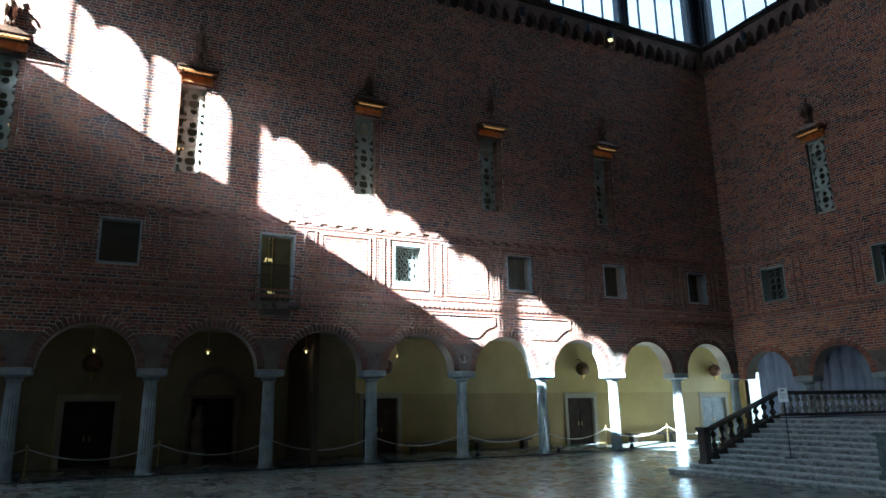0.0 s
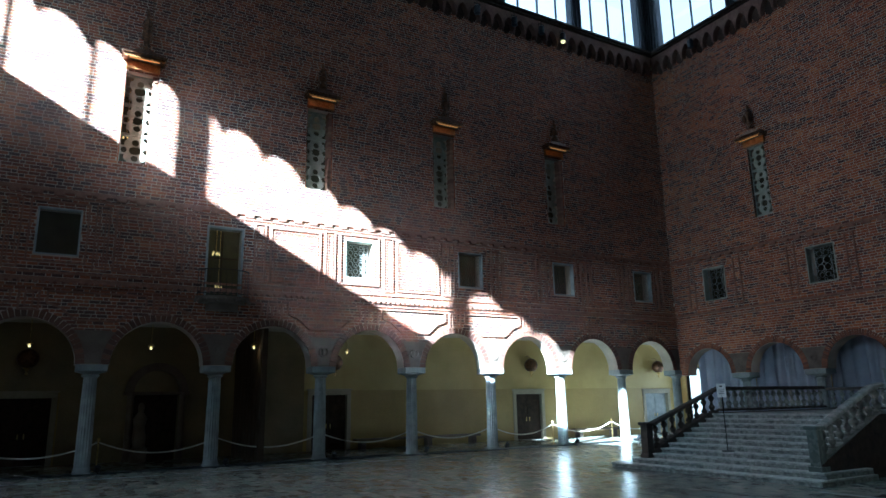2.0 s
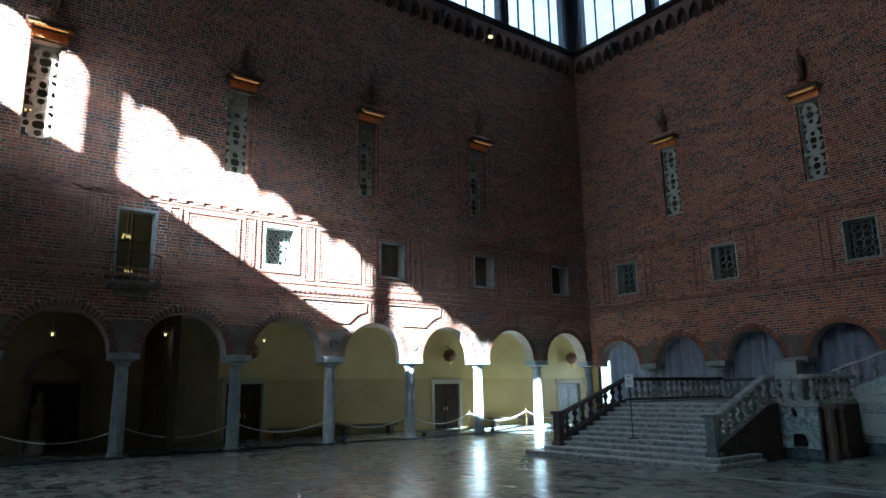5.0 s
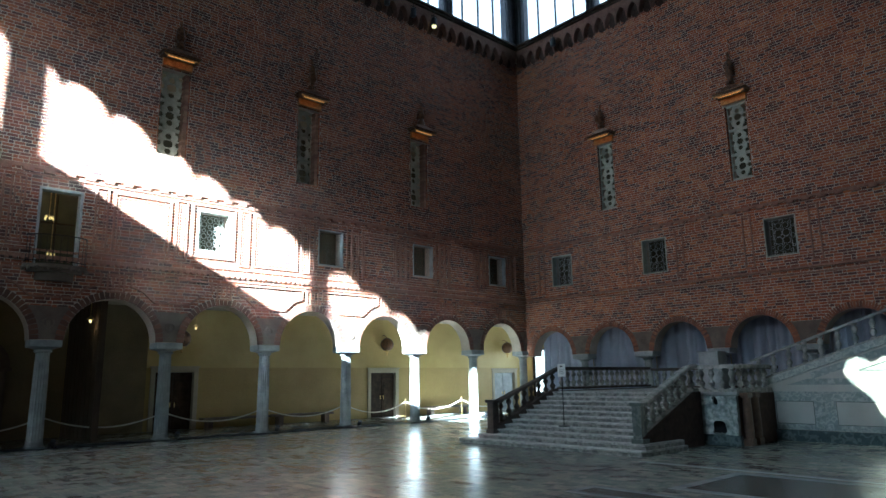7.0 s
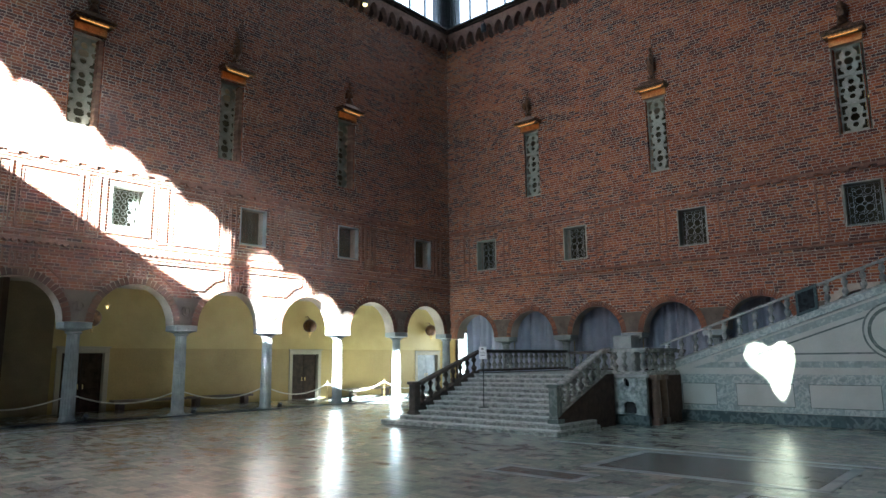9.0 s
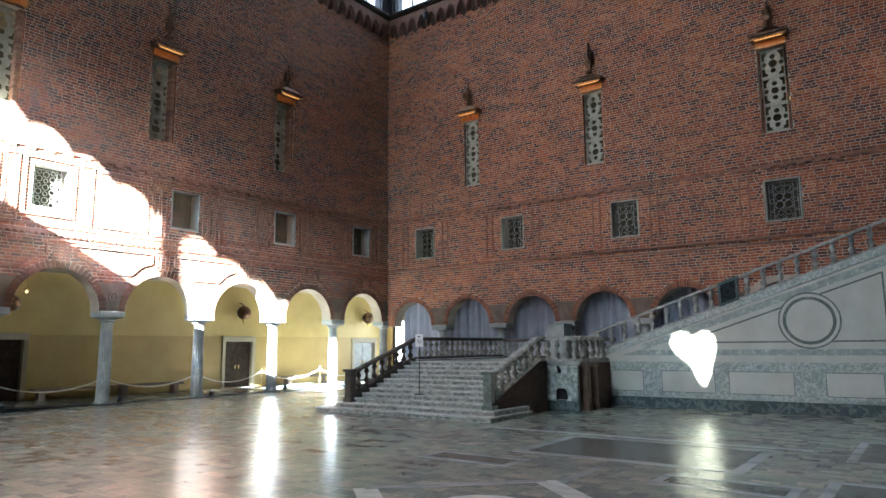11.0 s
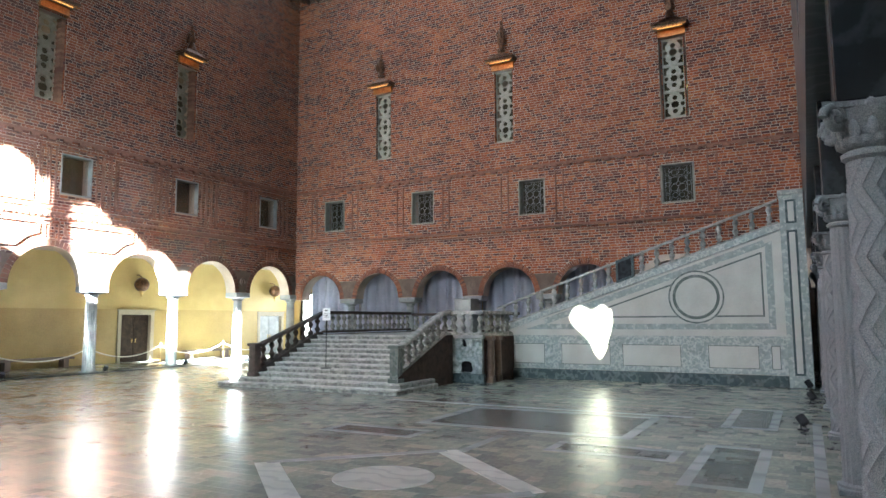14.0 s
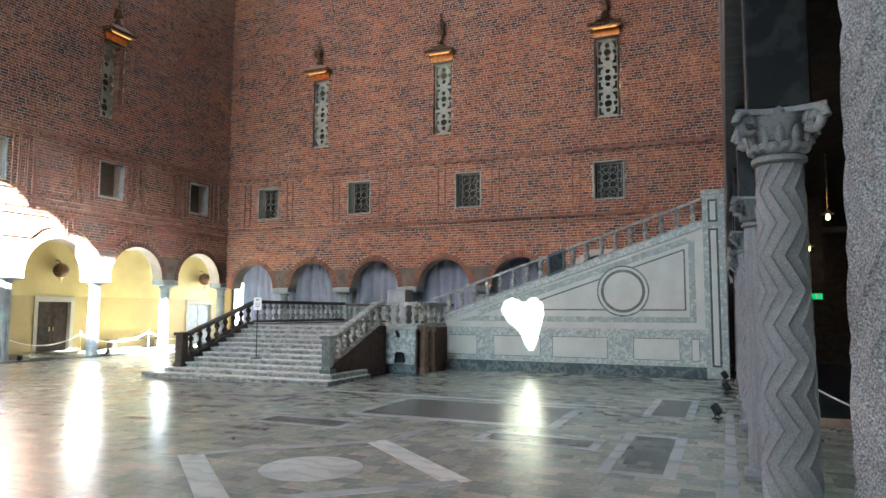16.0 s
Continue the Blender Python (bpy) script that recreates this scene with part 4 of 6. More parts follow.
# ---- columns ----


def capital_block(bm, w0, w1, z0, z1, steps=5):
    """A square capital that swells from w0 to w1."""
    prev = None
    for i in range(steps + 1):
        f = i / steps
        w = w0 + (w1 - w0) * (f ** 1.7)
        z = z0 + (z1 - z0) * f
        rg = [bm.verts.new((sx * w / 2, sy * w / 2, z)) for sx, sy in ((-1, -1), (1, -1), (1, 1), (-1, 1))]
        if prev:
            for k in range(4):
                bm.faces.new((prev[k], prev[(k + 1) % 4], rg[(k + 1) % 4], rg[k]))
        else:
            bm.faces.new(rg[::-1])
        prev = rg
    bm.faces.new(prev)


def arcade_column(r=0.235, neck=3.0, top=3.40, w=0.92, name="arcade_column", group="arcade columns"):
    root = empty(name, (0, 0, 0), "fluted pale stone column with a square carved capital", "column", group)
    bm = bmesh.new()
    box(bm, -r - 0.02, r + 0.02, -r - 0.02, r + 0.02, 0, 0.08, 0.01)
    lathe(bm, [(r + 0.015, 0.08), (r + 0.02, 0.12), (r + 0.01, 0.18), (r, 0.22)], 24)
    part("base", bm, STONE_PALE, root, smooth=40)
    bm = bmesh.new()
    lathe(bm, [(r * (1 - 0.14 * (z / neck) ** 1.5), z) for z in (0.22, 0.8, 1.4, 2.0, 2.5, neck)], 64, wave=lambda a, z: 1 - 0.10 * abs(math.cos(8 * a)) ** 2)
    part("shaft", bm, STONE_PALE, root, smooth=60)
    bm = bmesh.new()
    lathe(bm, [(r * 0.9, neck), (r + 0.03, neck + 0.03), (r + 0.03, neck + 0.07), (r * 0.95, neck + 0.10)], 24)
    capital_block(bm, r * 1.9, w * 0.96, neck + 0.10, top - 0.22)
    part("capital", bm, STONE_PALE, root)
    bm = bmesh.new()
    box(bm, -w / 2, w / 2, -0.38, 0.38, top - 0.22, top, 0.012)
    for k in range(7):
        box(bm, -w / 2 + 0.10 + k * 0.11, -w / 2 + 0.16 + k * 0.11, -0.395, -0.38, top - 0.17, top - 0.05)
    part("abacus", bm, STONE_PALE, root)
    return root


col = arcade_column()
col.matrix_basis = pose(0, YN + 0.31, 0)
for k in range(-4, 8):
    if k:
        copy_thing(col, pose(PITCH * k, YN + 0.31, 0))
col_e = arcade_column(0.20, 2.72, 3.12, 0.95, "east_column", "columns of the east arches")
for k in range(1, 7):
    m = pose(XE + 0.31, 26.05 - pitch_e * k, 0, 0, 0, 90)
    if k == 1:
        col_e.matrix_basis = m
    else:
        copy_thing(col_e, m)


def tri(v):
    return abs((v % 1.0) * 2 - 1)


def granite_column(kind, name="granite_column"):
    """A slim granite column of the near arcade: chevron ribs or flutes, a scrolled capital and a slate block."""
    r, neck, R = 0.195, 3.07, 0.172
    rn = r * 0.78
    root = empty(name, (0, 0, 0), "grey granite column with %s and a scrolled capital" % ("sharp zigzag flutes" if kind == "zigzag" else "straight flutes"), "column", "granite columns")
    bm = bmesh.new()

    def girth(z):
        return r * (1 - 0.22 * (z / neck) ** 1.2)
    if kind == "zigzag":
        wave_z = 0.475
        zs = [0.12] + [1.22 + wave_z / 12 * j for j in range(-27, 46)] + [neck]
        lathe(bm, [(girth(z), z) for z in zs], 144, wave=lambda a, z: 1.05 - 0.085 * abs(math.sin(6 * a)) ** 0.45)
        for v in bm.verts:
            v.co = Matrix.Rotation(0.78 * tri((v.co.z - 1.22) / wave_z), 3, "Z") @ v.co
    else:
        lathe(bm, [(girth(z), z) for z in (0.12, 0.6, 1.1, 1.6, 2.1, 2.6, neck)], 96, wave=lambda a, z: 1 - 0.06 * abs(math.cos(9 * a)) ** 2)
    part("shaft", bm, GRANITE, root, smooth=35)
    bm = bmesh.new()
    box(bm, -r - 0.05, r + 0.05, -r - 0.05, r + 0.05, 0, 0.07, 0.01)
    lathe(bm, [(r + 0.04, 0.07), (r + 0.04, 0.10), (r + 0.005, 0.125)], 32)
    part("base", bm, GRANITE, root)
    bm = bmesh.new()
    lathe(bm, [(rn * 0.98, neck), (R * 1.06, neck + 0.02), (R * 1.08, neck + 0.05), (rn, neck + 0.07), (R * 1.12, neck + 0.10), (R * 1.16, neck + 0.14), (R * 0.98, neck + 0.165), (R * 1.04, neck + 0.20), (R * 1.25, neck + 0.27), (R * 1.45, neck + 0.33)], 80,
          wave=lambda a, z: 1 + (0.09 * abs(math.sin(8 * a)) if neck + 0.08 < z < neck + 0.15 else 0.05 * math.sin(8 * a) if neck + 0.16 < z < neck + 0.3 else 0))
    bell = part("capital_bell", bm, GRANITE, root, "carved leaf bell", smooth=50)
    for k in range(4):
        bm = bmesh.new()
        an = math.pi / 4 + k * math.pi / 2
        pts = []
        for i in range(22):
            b = i / 21 * 3.6 * math.pi
            rr = 0.092 * (1 - i / 26)
            pts.append((R * 1.78 + rr * math.cos(b) + 0.0, 0, neck + 0.27 + rr * math.sin(b)))
        tube(bm, [(x * math.cos(an), x * math.sin(an), z) for x, _, z in pts], 0.033, 8)
        part("volute", bm, GRANITE, bell, smooth=60)
    bm = bmesh.new()
    w = 0.285
    pts = []
    for s in range(4):
        for i in range(6):
            f = -1 + 2 * i / 6
            inset = 0.085 * (1 - f * f)
            u, v = f * w, -w + inset
            pts.append([(u, v), (-v, u), (-u, -v), (v, -u)][s])
    plate(bm, pts, "z", neck + 0.34, neck + 0.38)
    part("abacus", bm, GRANITE, root)
    for k in range(12):
        # upright leaves round the bell
        bm = bmesh.new()
        an = k * math.pi / 6
        lathe(bm, [(0.012, -0.07), (0.034, -0.04), (0.036, 0.0), (0.02, 0.045), (0.004, 0.06)], 7)
        for v in bm.verts:
            x, y, z = v.co
            lean = R * 1.16 + 0.02 * (z + 0.07) / 0.13
            v.co = (math.cos(an) * (lean + 0.5 * x) - math.sin(an) * y, math.sin(an) * (lean + 0.5 * x) + math.cos(an) * y, neck + 0.20 + z)
        part("leaf", bm, GRANITE, bell, smooth=60)
    for k in range(4):
        bm = bmesh.new()
        an = k * math.pi / 2
        lathe(bm, [(0.01, -0.04), (0.035, -0.02), (0.035, 0.015), (0.01, 0.035)], 8, (0.205 * math.cos(an), 0.205 * math.sin(an), neck + 0.355))
        part("rosette", bm, GRANITE, bell, smooth=60)
    bm = bmesh.new()
    box(bm, -0.205, 0.205, -0.205, 0.205, neck + 0.382, 4.62, 0.012)
    part("impost_block", bm, SLATE, root, "dark slate block above the capital")
    return root


zig, flu = granite_column("zigzag"), granite_column("fluted")
zig.matrix_basis, flu.matrix_basis = pose(0.59, 0.755, 0), pose(8.1, 0.80, 0)
for k in range(-5, 7):
    if k in (0, 2):
        continue
    copy_thing(flu if k in (2, 4, -2, -4) else zig, pose((0.59 if k < 1 else 0.3) + PITCH * k, 0.80, 0))

# ---- the stair ----
RISE, RUN, X0 = 1.5 / 11, 0.355, 14.10
stair = empty("lower_stair", (X0, 14, 0), "wide flight of veined grey marble steps", "stair", kind="structure")
for k in range(11):
    y0, y1 = ((10.95, 17.55), (11.05, 17.05))[k] if k < 2 else (11.38, 16.52)
    x0 = X0 + RUN * k
    x1 = x0 + (2.3 - RUN * k if k < 2 else RUN + 0.06)
    # tread lighter than its riser: light from above put into the colour
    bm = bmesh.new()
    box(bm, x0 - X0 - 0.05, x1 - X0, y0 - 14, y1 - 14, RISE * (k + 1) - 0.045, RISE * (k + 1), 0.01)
    part("tread", bm, LIT_TREAD, stair)
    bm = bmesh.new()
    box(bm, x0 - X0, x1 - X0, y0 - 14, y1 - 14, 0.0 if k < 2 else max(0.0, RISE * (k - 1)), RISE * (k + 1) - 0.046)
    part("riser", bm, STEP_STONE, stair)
bm = bmesh.new()
box(bm, 18.0, 24.3, 11.40, 16.9, 0, 1.5)
box(bm, 18.25, 24.3, 10.35, 11.40, 0, 1.494)
landing = thing("landing", bm, STEP_STONE, "grey marble landing between the two flights", "landing", kind="structure")


def stringer(name, y0, y1, x1):
    bm = bmesh.new()
    plate(bm, [(14.62, 0.24), (14.62, 0.42), (17.38, 1.49), (17.5, 1.52), (x1, 1.52), (x1, 0.0), (15.2, 0.0)], "y", y0, y1)
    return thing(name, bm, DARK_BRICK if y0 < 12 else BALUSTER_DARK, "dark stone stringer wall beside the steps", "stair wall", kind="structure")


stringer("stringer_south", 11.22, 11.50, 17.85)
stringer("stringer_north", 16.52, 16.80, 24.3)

# balusters and rails
bm = bmesh.new()
HB = 0.62
FAT = 1.25
box(bm, -0.07, 0.07, -0.07, 0.07, 0, 0.04)
lathe(bm, [(0.055, 0.04), (0.04, 0.07), (0.075, 0.15), (0.08, 0.19), (0.035, 0.27), (0.03, 0.30), (0.05, 0.31), (0.03, 0.325), (0.035, 0.36), (0.075, 0.44), (0.07, 0.49), (0.035, 0.56), (0.055, 0.585)], 12)
for v in bm.verts:
    v.co.x, v.co.y = v.co.x * FAT, v.co.y * FAT
box(bm, -0.065, 0.065, -0.065, 0.065, 0.585, HB)
BALUSTER_MESH = smooth_mesh(mesh_of("baluster", bm, BALUSTER), 40)
bm = bmesh.new()
lathe(bm, [(0.085, 0), (0.085, 0.04), (0.045, 0.07), (0.09, 0.16), (0.085, 0.22), (0.04, 0.29), (0.065, 0.305), (0.04, 0.32), (0.08, 0.40), (0.09, 0.46), (0.045, 0.55), (0.085, 0.58), (0.085, 0.62)], 10)
BALUSTER_SLIM = smooth_mesh(mesh_of("baluster", bm, BALUSTER), 40)


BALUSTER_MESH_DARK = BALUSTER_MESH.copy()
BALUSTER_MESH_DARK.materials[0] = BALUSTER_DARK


def balustrade(name, p, q, n, label, mesh=None, mat=None, wide=0.11, bottom=True):
    """A run from p to q (points on the coping): plinth, n balusters and a moulded handrail."""
    p, q = Vector(p), Vector(q)
    mat = mat or BALUSTER
    root = empty(name, p, label, "balustrade", "stair balustrades")
    d = q - p
    flat = Vector((d.x, d.y, 0)).normalized()
    side = Vector((-flat.y, flat.x, 0))

    def run(nm, z0, z1, w):
        bm = bmesh.new()
        vs = []
        for e in (Vector((0, 0, 0)), d):
            vs.append([bm.verts.new(e + side * s * w + Vector((0, 0, z))) for s, z in ((-1, z0), (1, z0), (1, z1), (0.6, z1 + 0.02), (-0.6, z1 + 0.02), (-1, z1))])
        for i in range(6):
            bm.faces.new((vs[0][i], vs[0][(i + 1) % 6], vs[1][(i + 1) % 6], vs[1][i]))
        bm.faces.new(vs[0][::-1])
        bm.faces.new(vs[1])
        part(nm, bm, mat, root)
    if bottom:
        run("bottom_rail", 0.0, 0.06, wide * 0.9)
    run("handrail", HB + 0.06, HB + (0.15 if wide > 0.08 else 0.115), wide)
    for i in range(n):
        e = d * ((i + 0.5) / n)
        part("baluster", mesh or BALUSTER_MESH, None, root, at=(e.x, e.y, e.z + 0.065, 0, 0))
    return root


def newel(x, y, z, h, mat, label="square stone newel post with a moulded cap"):
    root = empty("newel_post", (x, y, z), label, "post", "stair newels")
    bm = bmesh.new()
    box(bm, -0.17, 0.17, -0.17, 0.17, 0, 0.12, 0.01)
    box(bm, -0.13, 0.13, -0.13, 0.13, 0.12, h - 0.09, 0.008)
    part("shaft", bm, mat, root)
    bm = bmesh.new()
    box(bm, -0.18, 0.18, -0.18, 0.18, h - 0.09, h, 0.015)
    part("cap", bm, mat, root)
    return root


newel(14.72, 11.36, 0.27, 1.04, MARBLE_MID)
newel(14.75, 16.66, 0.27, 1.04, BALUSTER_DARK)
balustrade("stair_balustrade", (14.85, 11.36, 0.50), (17.35, 11.36, 1.46), 7, "sloping grey marble balustrade with vase balusters")
balustrade("landing_balustrade", (17.35, 11.36, 1.46), (17.85, 11.36, 1.53), 1, "short level end of the grey marble balustrade")
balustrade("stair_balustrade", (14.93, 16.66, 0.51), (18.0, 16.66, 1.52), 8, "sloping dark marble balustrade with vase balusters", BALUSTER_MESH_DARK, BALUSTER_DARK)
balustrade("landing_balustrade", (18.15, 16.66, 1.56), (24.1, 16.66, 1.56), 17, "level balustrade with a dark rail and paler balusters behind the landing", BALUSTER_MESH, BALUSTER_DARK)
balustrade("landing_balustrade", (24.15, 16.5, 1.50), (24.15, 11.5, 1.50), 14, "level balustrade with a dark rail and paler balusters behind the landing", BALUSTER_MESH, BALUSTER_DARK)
balustrade("landing_balustrade", (18.42, 11.6, 1.5), (18.42, 10.36, 1.5), 4, "short stone balustrade above the fountain block")
balustrade("landing_balustrade", (18.5, 10.44, 1.5), (20.7, 10.44, 1.5), 5, "short stone balustrade above the fountain block")
# grey cupboard-like block on the landing
block = empty("grey_pedestal", (22.4, 13.0, 1.5), "plain pale grey pedestal standing on the landing", "pedestal")
bm = bmesh.new()
box(bm, -0.33, 0.33, -0.36, 0.36, 0, 1.28, 0.012)
part("body", bm, STONE_PALE, block)
bm = bmesh.new()
box(bm, -0.36, 0.36, -0.39, 0.39, 1.28, 1.33, 0.01)
part("top", bm, STONE_PALE, block)

# carved fountain block in the corner
FOUNTAIN_STONE = mottled("fountain_stone", [(0.35, (0.20, 0.23, 0.225)), (0.65, (0.50, 0.52, 0.50))], 7, 0.5, 0, 0.4, 45, wear=0.25)
fountain = empty("fountain_block", (18.22, 10.93, 0), "carved grey stone fountain block with a dark mouth", "fountain")
bm = bmesh.new()
box(bm, -0.12, 0.05, -0.66, 0.66, 0, 0.30, 0.015)
part("plinth", bm, MARBLE_DARK, fountain)
bm = bmesh.new()
pierced(bm, [-0.62, 0.62], [0.30, 1.46], [(-0.34, 0.16, 0.34, 0.70), (-0.1, 0.1, 1.14, 1.38)], "x", -0.08, 0.03)
part("face", bm, MARBLE_MID, fountain)
# carved relief in front of the face, broken by the mouth and a small spout
bm = bmesh.new()
nu, nz = 52, 44


def relief(u, z):
    h = 0.045 * math.sin(7.3 * u + 2.1 * math.sin(5 * z)) * math.sin(8.1 * z + 1.7 * math.sin(6 * u)) + 0.025 * math.sin(19 * u + 9 * z) * math.sin(15 * z - 6 * u)
    return 0.075 + h + 0.05 * max(0.0, 1 - ((u + 0.05) / 0.35) ** 2 - ((z - 0.98) / 0.3) ** 2)


def pierces(u, z):
    return ((u + 0.10) / (0.22 + 0.03 * math.sin(9 * z))) ** 2 + ((z - 0.50) / 0.20) ** 4 < 1 or ((u + 0.05 * math.sin(12 * z)) / 0.07) ** 2 + ((z - 1.26) / 0.12) ** 2 < 1


grid = [[bm.verts.new((-0.08 - relief(-0.64 + 1.28 * i / nu, 0.31 + 1.08 * j / nz), -0.64 + 1.28 * i / nu, 0.31 + 1.08 * j / nz)) for j in range(nz + 1)] for i in range(nu + 1)]
for i in range(nu):
    for j in range(nz):
        if not pierces(-0.64 + 1.28 * (i + 0.5) / nu, 0.31 + 1.08 * (j + 0.5) / nz):
            bm.faces.new((grid[i][j], grid[i + 1][j], grid[i + 1][j + 1], grid[i][j + 1]))
bmesh.ops.delete(bm, geom=[v for v in bm.verts if not v.link_faces], context="VERTS")
bmesh.ops.solidify(bm, geom=bm.faces[:], thickness=0.03)
part("carved_relief", bm, FOUNTAIN_STONE, fountain, "weathered carved relief", smooth=60)
# black sheet behind the openings, for the darkness inside them
bm = bmesh.new()
box(bm, 0.02, 0.028, -0.36, 0.18, 0.31, 1.4)
part("mouth", bm, BLACK, fountain, "black sheet behind the mouth, in place of its shade")
bm = bmesh.new()
box(bm, -0.1, 0.06, -0.66, 0.66, 1.40, 1.49, 0.015)
part("cap", bm, STONE_PALE, fountain)
# flat dark sheet: the shade of a recess put into its colour
bm = bmesh.new()
box(bm, 18.27, 20.76, 10.325, 10.348, 0.0, 1.44)
thing("recess_lining", bm, DARK_BRICK, "dark sheet on the landing face, standing in for a shaded recess", "wall", kind="structure")
for x in (18.52, 19.05):
    shaft = empty("brown_pilaster", (x, 10.2, 0), "brown polished stone pilaster beside the fountain", "pilaster", "brown pilasters")
    bm = bmesh.new()
    box(bm, -0.16, 0.16, -0.12, 0.12, 0, 0.2, 0.01)
    part("base", bm, BROWN_STONE, shaft)
    bm = bmesh.new()
    box(bm, -0.16, 0.16, -0.12, 0.12, 1.34, 1.48, 0.01)
    part("head", bm, BROWN_STONE, shaft)
    bm = bmesh.new()
    lathe(bm, [(0.13, 0.2), (0.14, 0.5), (0.12, 1.34)], 14)
    part("shaft", bm, BROWN_STONE, shaft, smooth=40)

# the upper flight: marble-faced ramp wall with inlaid panels
XR = 20.78
SL = (4.80 - 1.62) / (11.2 - 1.79)


def slope(y):
    return 1.62 + (11.2 - y) * SL


bm = bmesh.new()
plate(bm, [(11.2, 0), (1.80, 0), (1.80, slope(1.80) - 0.22), (10.35, slope(10.35) - 0.22), (11.2, 1.49)], "x", XR, 24.0)
ramp_wall = thing("ramp_wall", bm, MARBLE_PINK, "stair wall faced with cream marble and inlaid green borders", "stair wall", kind="structure")


def inlay(name, pts, mat, proud=0.006, label=""):
    bm = bmesh.new()
    plate(bm, pts, "x", XR - proud, XR + 0.01)
    part(name, bm, mat, ramp_wall, label)


def strip(p, q, w, name, mat, proud):
    (a, b), (c, d) = p, q
    ln = math.hypot(c - a, d - b)
    nu, nv = -(d - b) / ln * w / 2, (c - a) / ln * w / 2
    inlay(name, [(a + nu, b + nv), (c + nu, d + nv), (c - nu, d - nv), (a - nu, b - nv)], mat, proud)


bm = bmesh.new()
plate(bm, [(11.2, 1.50), (10.95, slope(11.0) - 0.20), (1.80, slope(1.80) - 0.20), (1.80, slope(1.80)), (11.2, slope(11.2))], "x", XR - 0.035, XR + 0.4)
part("sloping_coping", bm, MARBLE_GREEN, ramp_wall)
bm = bmesh.new()
box(bm, XR - 0.12, XR + 0.02, 1.80, 10.4, 0.0, 0.33, 0.01)
part("plinth", bm, MARBLE_DARK, ramp_wall, "dark green marble plinth")
inlay("dado_field", [(10.4, 0.34), (1.80, 0.34), (1.80, 1.40), (10.4, 1.40)], MARBLE_GREEN)
bm = bmesh.new()
box(bm, XR - 0.03, XR + 0.01, 1.80, 10.4, 1.40, 1.46)
part("dado_rail", bm, MARBLE_GREEN, ramp_wall)
for y0, y1 in ((10.3, 9.2), (8.6, 6.95), (6.55, 4.75), (3.95, 2.55), (2.22, 1.98)):
    inlay("dado_panel_border", [(y0, 0.50), (y1, 0.50), (y1, 1.18), (y0, 1.18)], MARBLE_MID, 0.010)
    inlay("dado_panel", [(y0 - 0.02, 0.52), (y1 + 0.02, 0.52), (y1 + 0.02, 1.16), (y0 - 0.02, 1.16)], MARBLE_PINK, 0.014)
inlay("border_strip", [(9.9, 1.66), (2.05, 1.66), (2.05, 1.84), (9.3, 1.84)], MARBLE_GREEN)
inlay("border_strip", [(2.24, 1.845), (2.05, 1.845), (2.05, 4.28), (2.24, 4.20)], MARBLE_GREEN)
strip((9.2, 1.92), (2.25, 4.22), 0.2, "border_strip", MARBLE_GREEN, 0.0065)
strip((7.9, 2.06), (2.36, 2.06), 0.05, "panel_line", MARBLE_MID, 0.008)
strip((2.36, 2.04), (2.36, 3.95), 0.05, "panel_line", MARBLE_MID, 0.0085)
strip((7.9, 2.06), (2.36, 3.93), 0.05, "panel_line", MARBLE_MID, 0.009)
for r0, r1, mt, pr in ((0.0, 0.80, MARBLE_PINK, 0.011), (0.77, 0.82, MARBLE_MID, 0.013), (0.60, 0.69, MARBLE_MID, 0.016)):
    bm = bmesh.new()
    if r0:
        ring(bm, 4.24, 2.66, r0, r1, "x", XR - pr, XR, 56)
    else:
        plate(bm, [(4.24 + r1 * math.cos(i * math.pi / 28), 2.66 + r1 * math.sin(i * math.pi / 28)) for i in range(56)], "x", XR - pr, XR)
    part("roundel" if not r0 else "roundel_ring", bm, mt, ramp_wall)
balustrade("ramp_balustrade", (XR + 0.12, 11.0, slope(11.0)), (XR + 0.12, 6.72, slope(6.72)), 9, "sloping balustrade of slim grey balusters", BALUSTER_SLIM, wide=0.06)
balustrade("ramp_balustrade", (XR + 0.12, 6.10, slope(6.10)), (XR + 0.12, 1.85, slope(1.85)), 9, "sloping balustrade of slim grey balusters", BALUSTER_SLIM, wide=0.06)
bm = bmesh.new()
plate(bm, [(6.70, slope(6.70)), (6.12, slope(6.12)), (6.12, slope(6.12) + 0.76), (6.70, slope(6.70) + 0.76)], "x", XR + 0.05, XR + 0.19)
plaque = thing("rail_plaque", bm, MARBLE_DARK, "dark green marble slab set in the balustrade", "slab")
bm = bmesh.new()
plate(bm, [(6.63, slope(6.63) + 0.1), (6.19, slope(6.19) + 0.1), (6.19, slope(6.19) + 0.66), (6.63, slope(6.63) + 0.66)], "x", XR + 0.04, XR + 0.06)
part("inset", bm, SLATE, plaque)
# steps of the upper flight behind the wall
upper = empty("upper_stair", (XR, 11.2, 1.5), "upper flight of grey marble steps", "stair", kind="structure")
for k in range(22):
    bm = bmesh.new()
    box(bm, 0.45, 3.2, -0.42 * (k + 1), -0.42 * k, SL * 0.42 * (k - 1), SL * 0.42 * k + 0.05, 0.01)
    part("step", bm, STEP_STONE, upper)
# end pier of the ramp
pier = empty("ramp_pier", (XR, 1.50, 0), "tall green marble pier with inset cream panels", "pier")
bm = bmesh.new()
box(bm, -0.10, 1.0, -0.34, 0.30, 0, 5.60, 0.012)
part("body", bm, MARBLE_GREEN, pier)
bm = bmesh.new()
box(bm, -0.14, 1.04, -0.36, 0.33, 5.60, 5.74, 0.015)
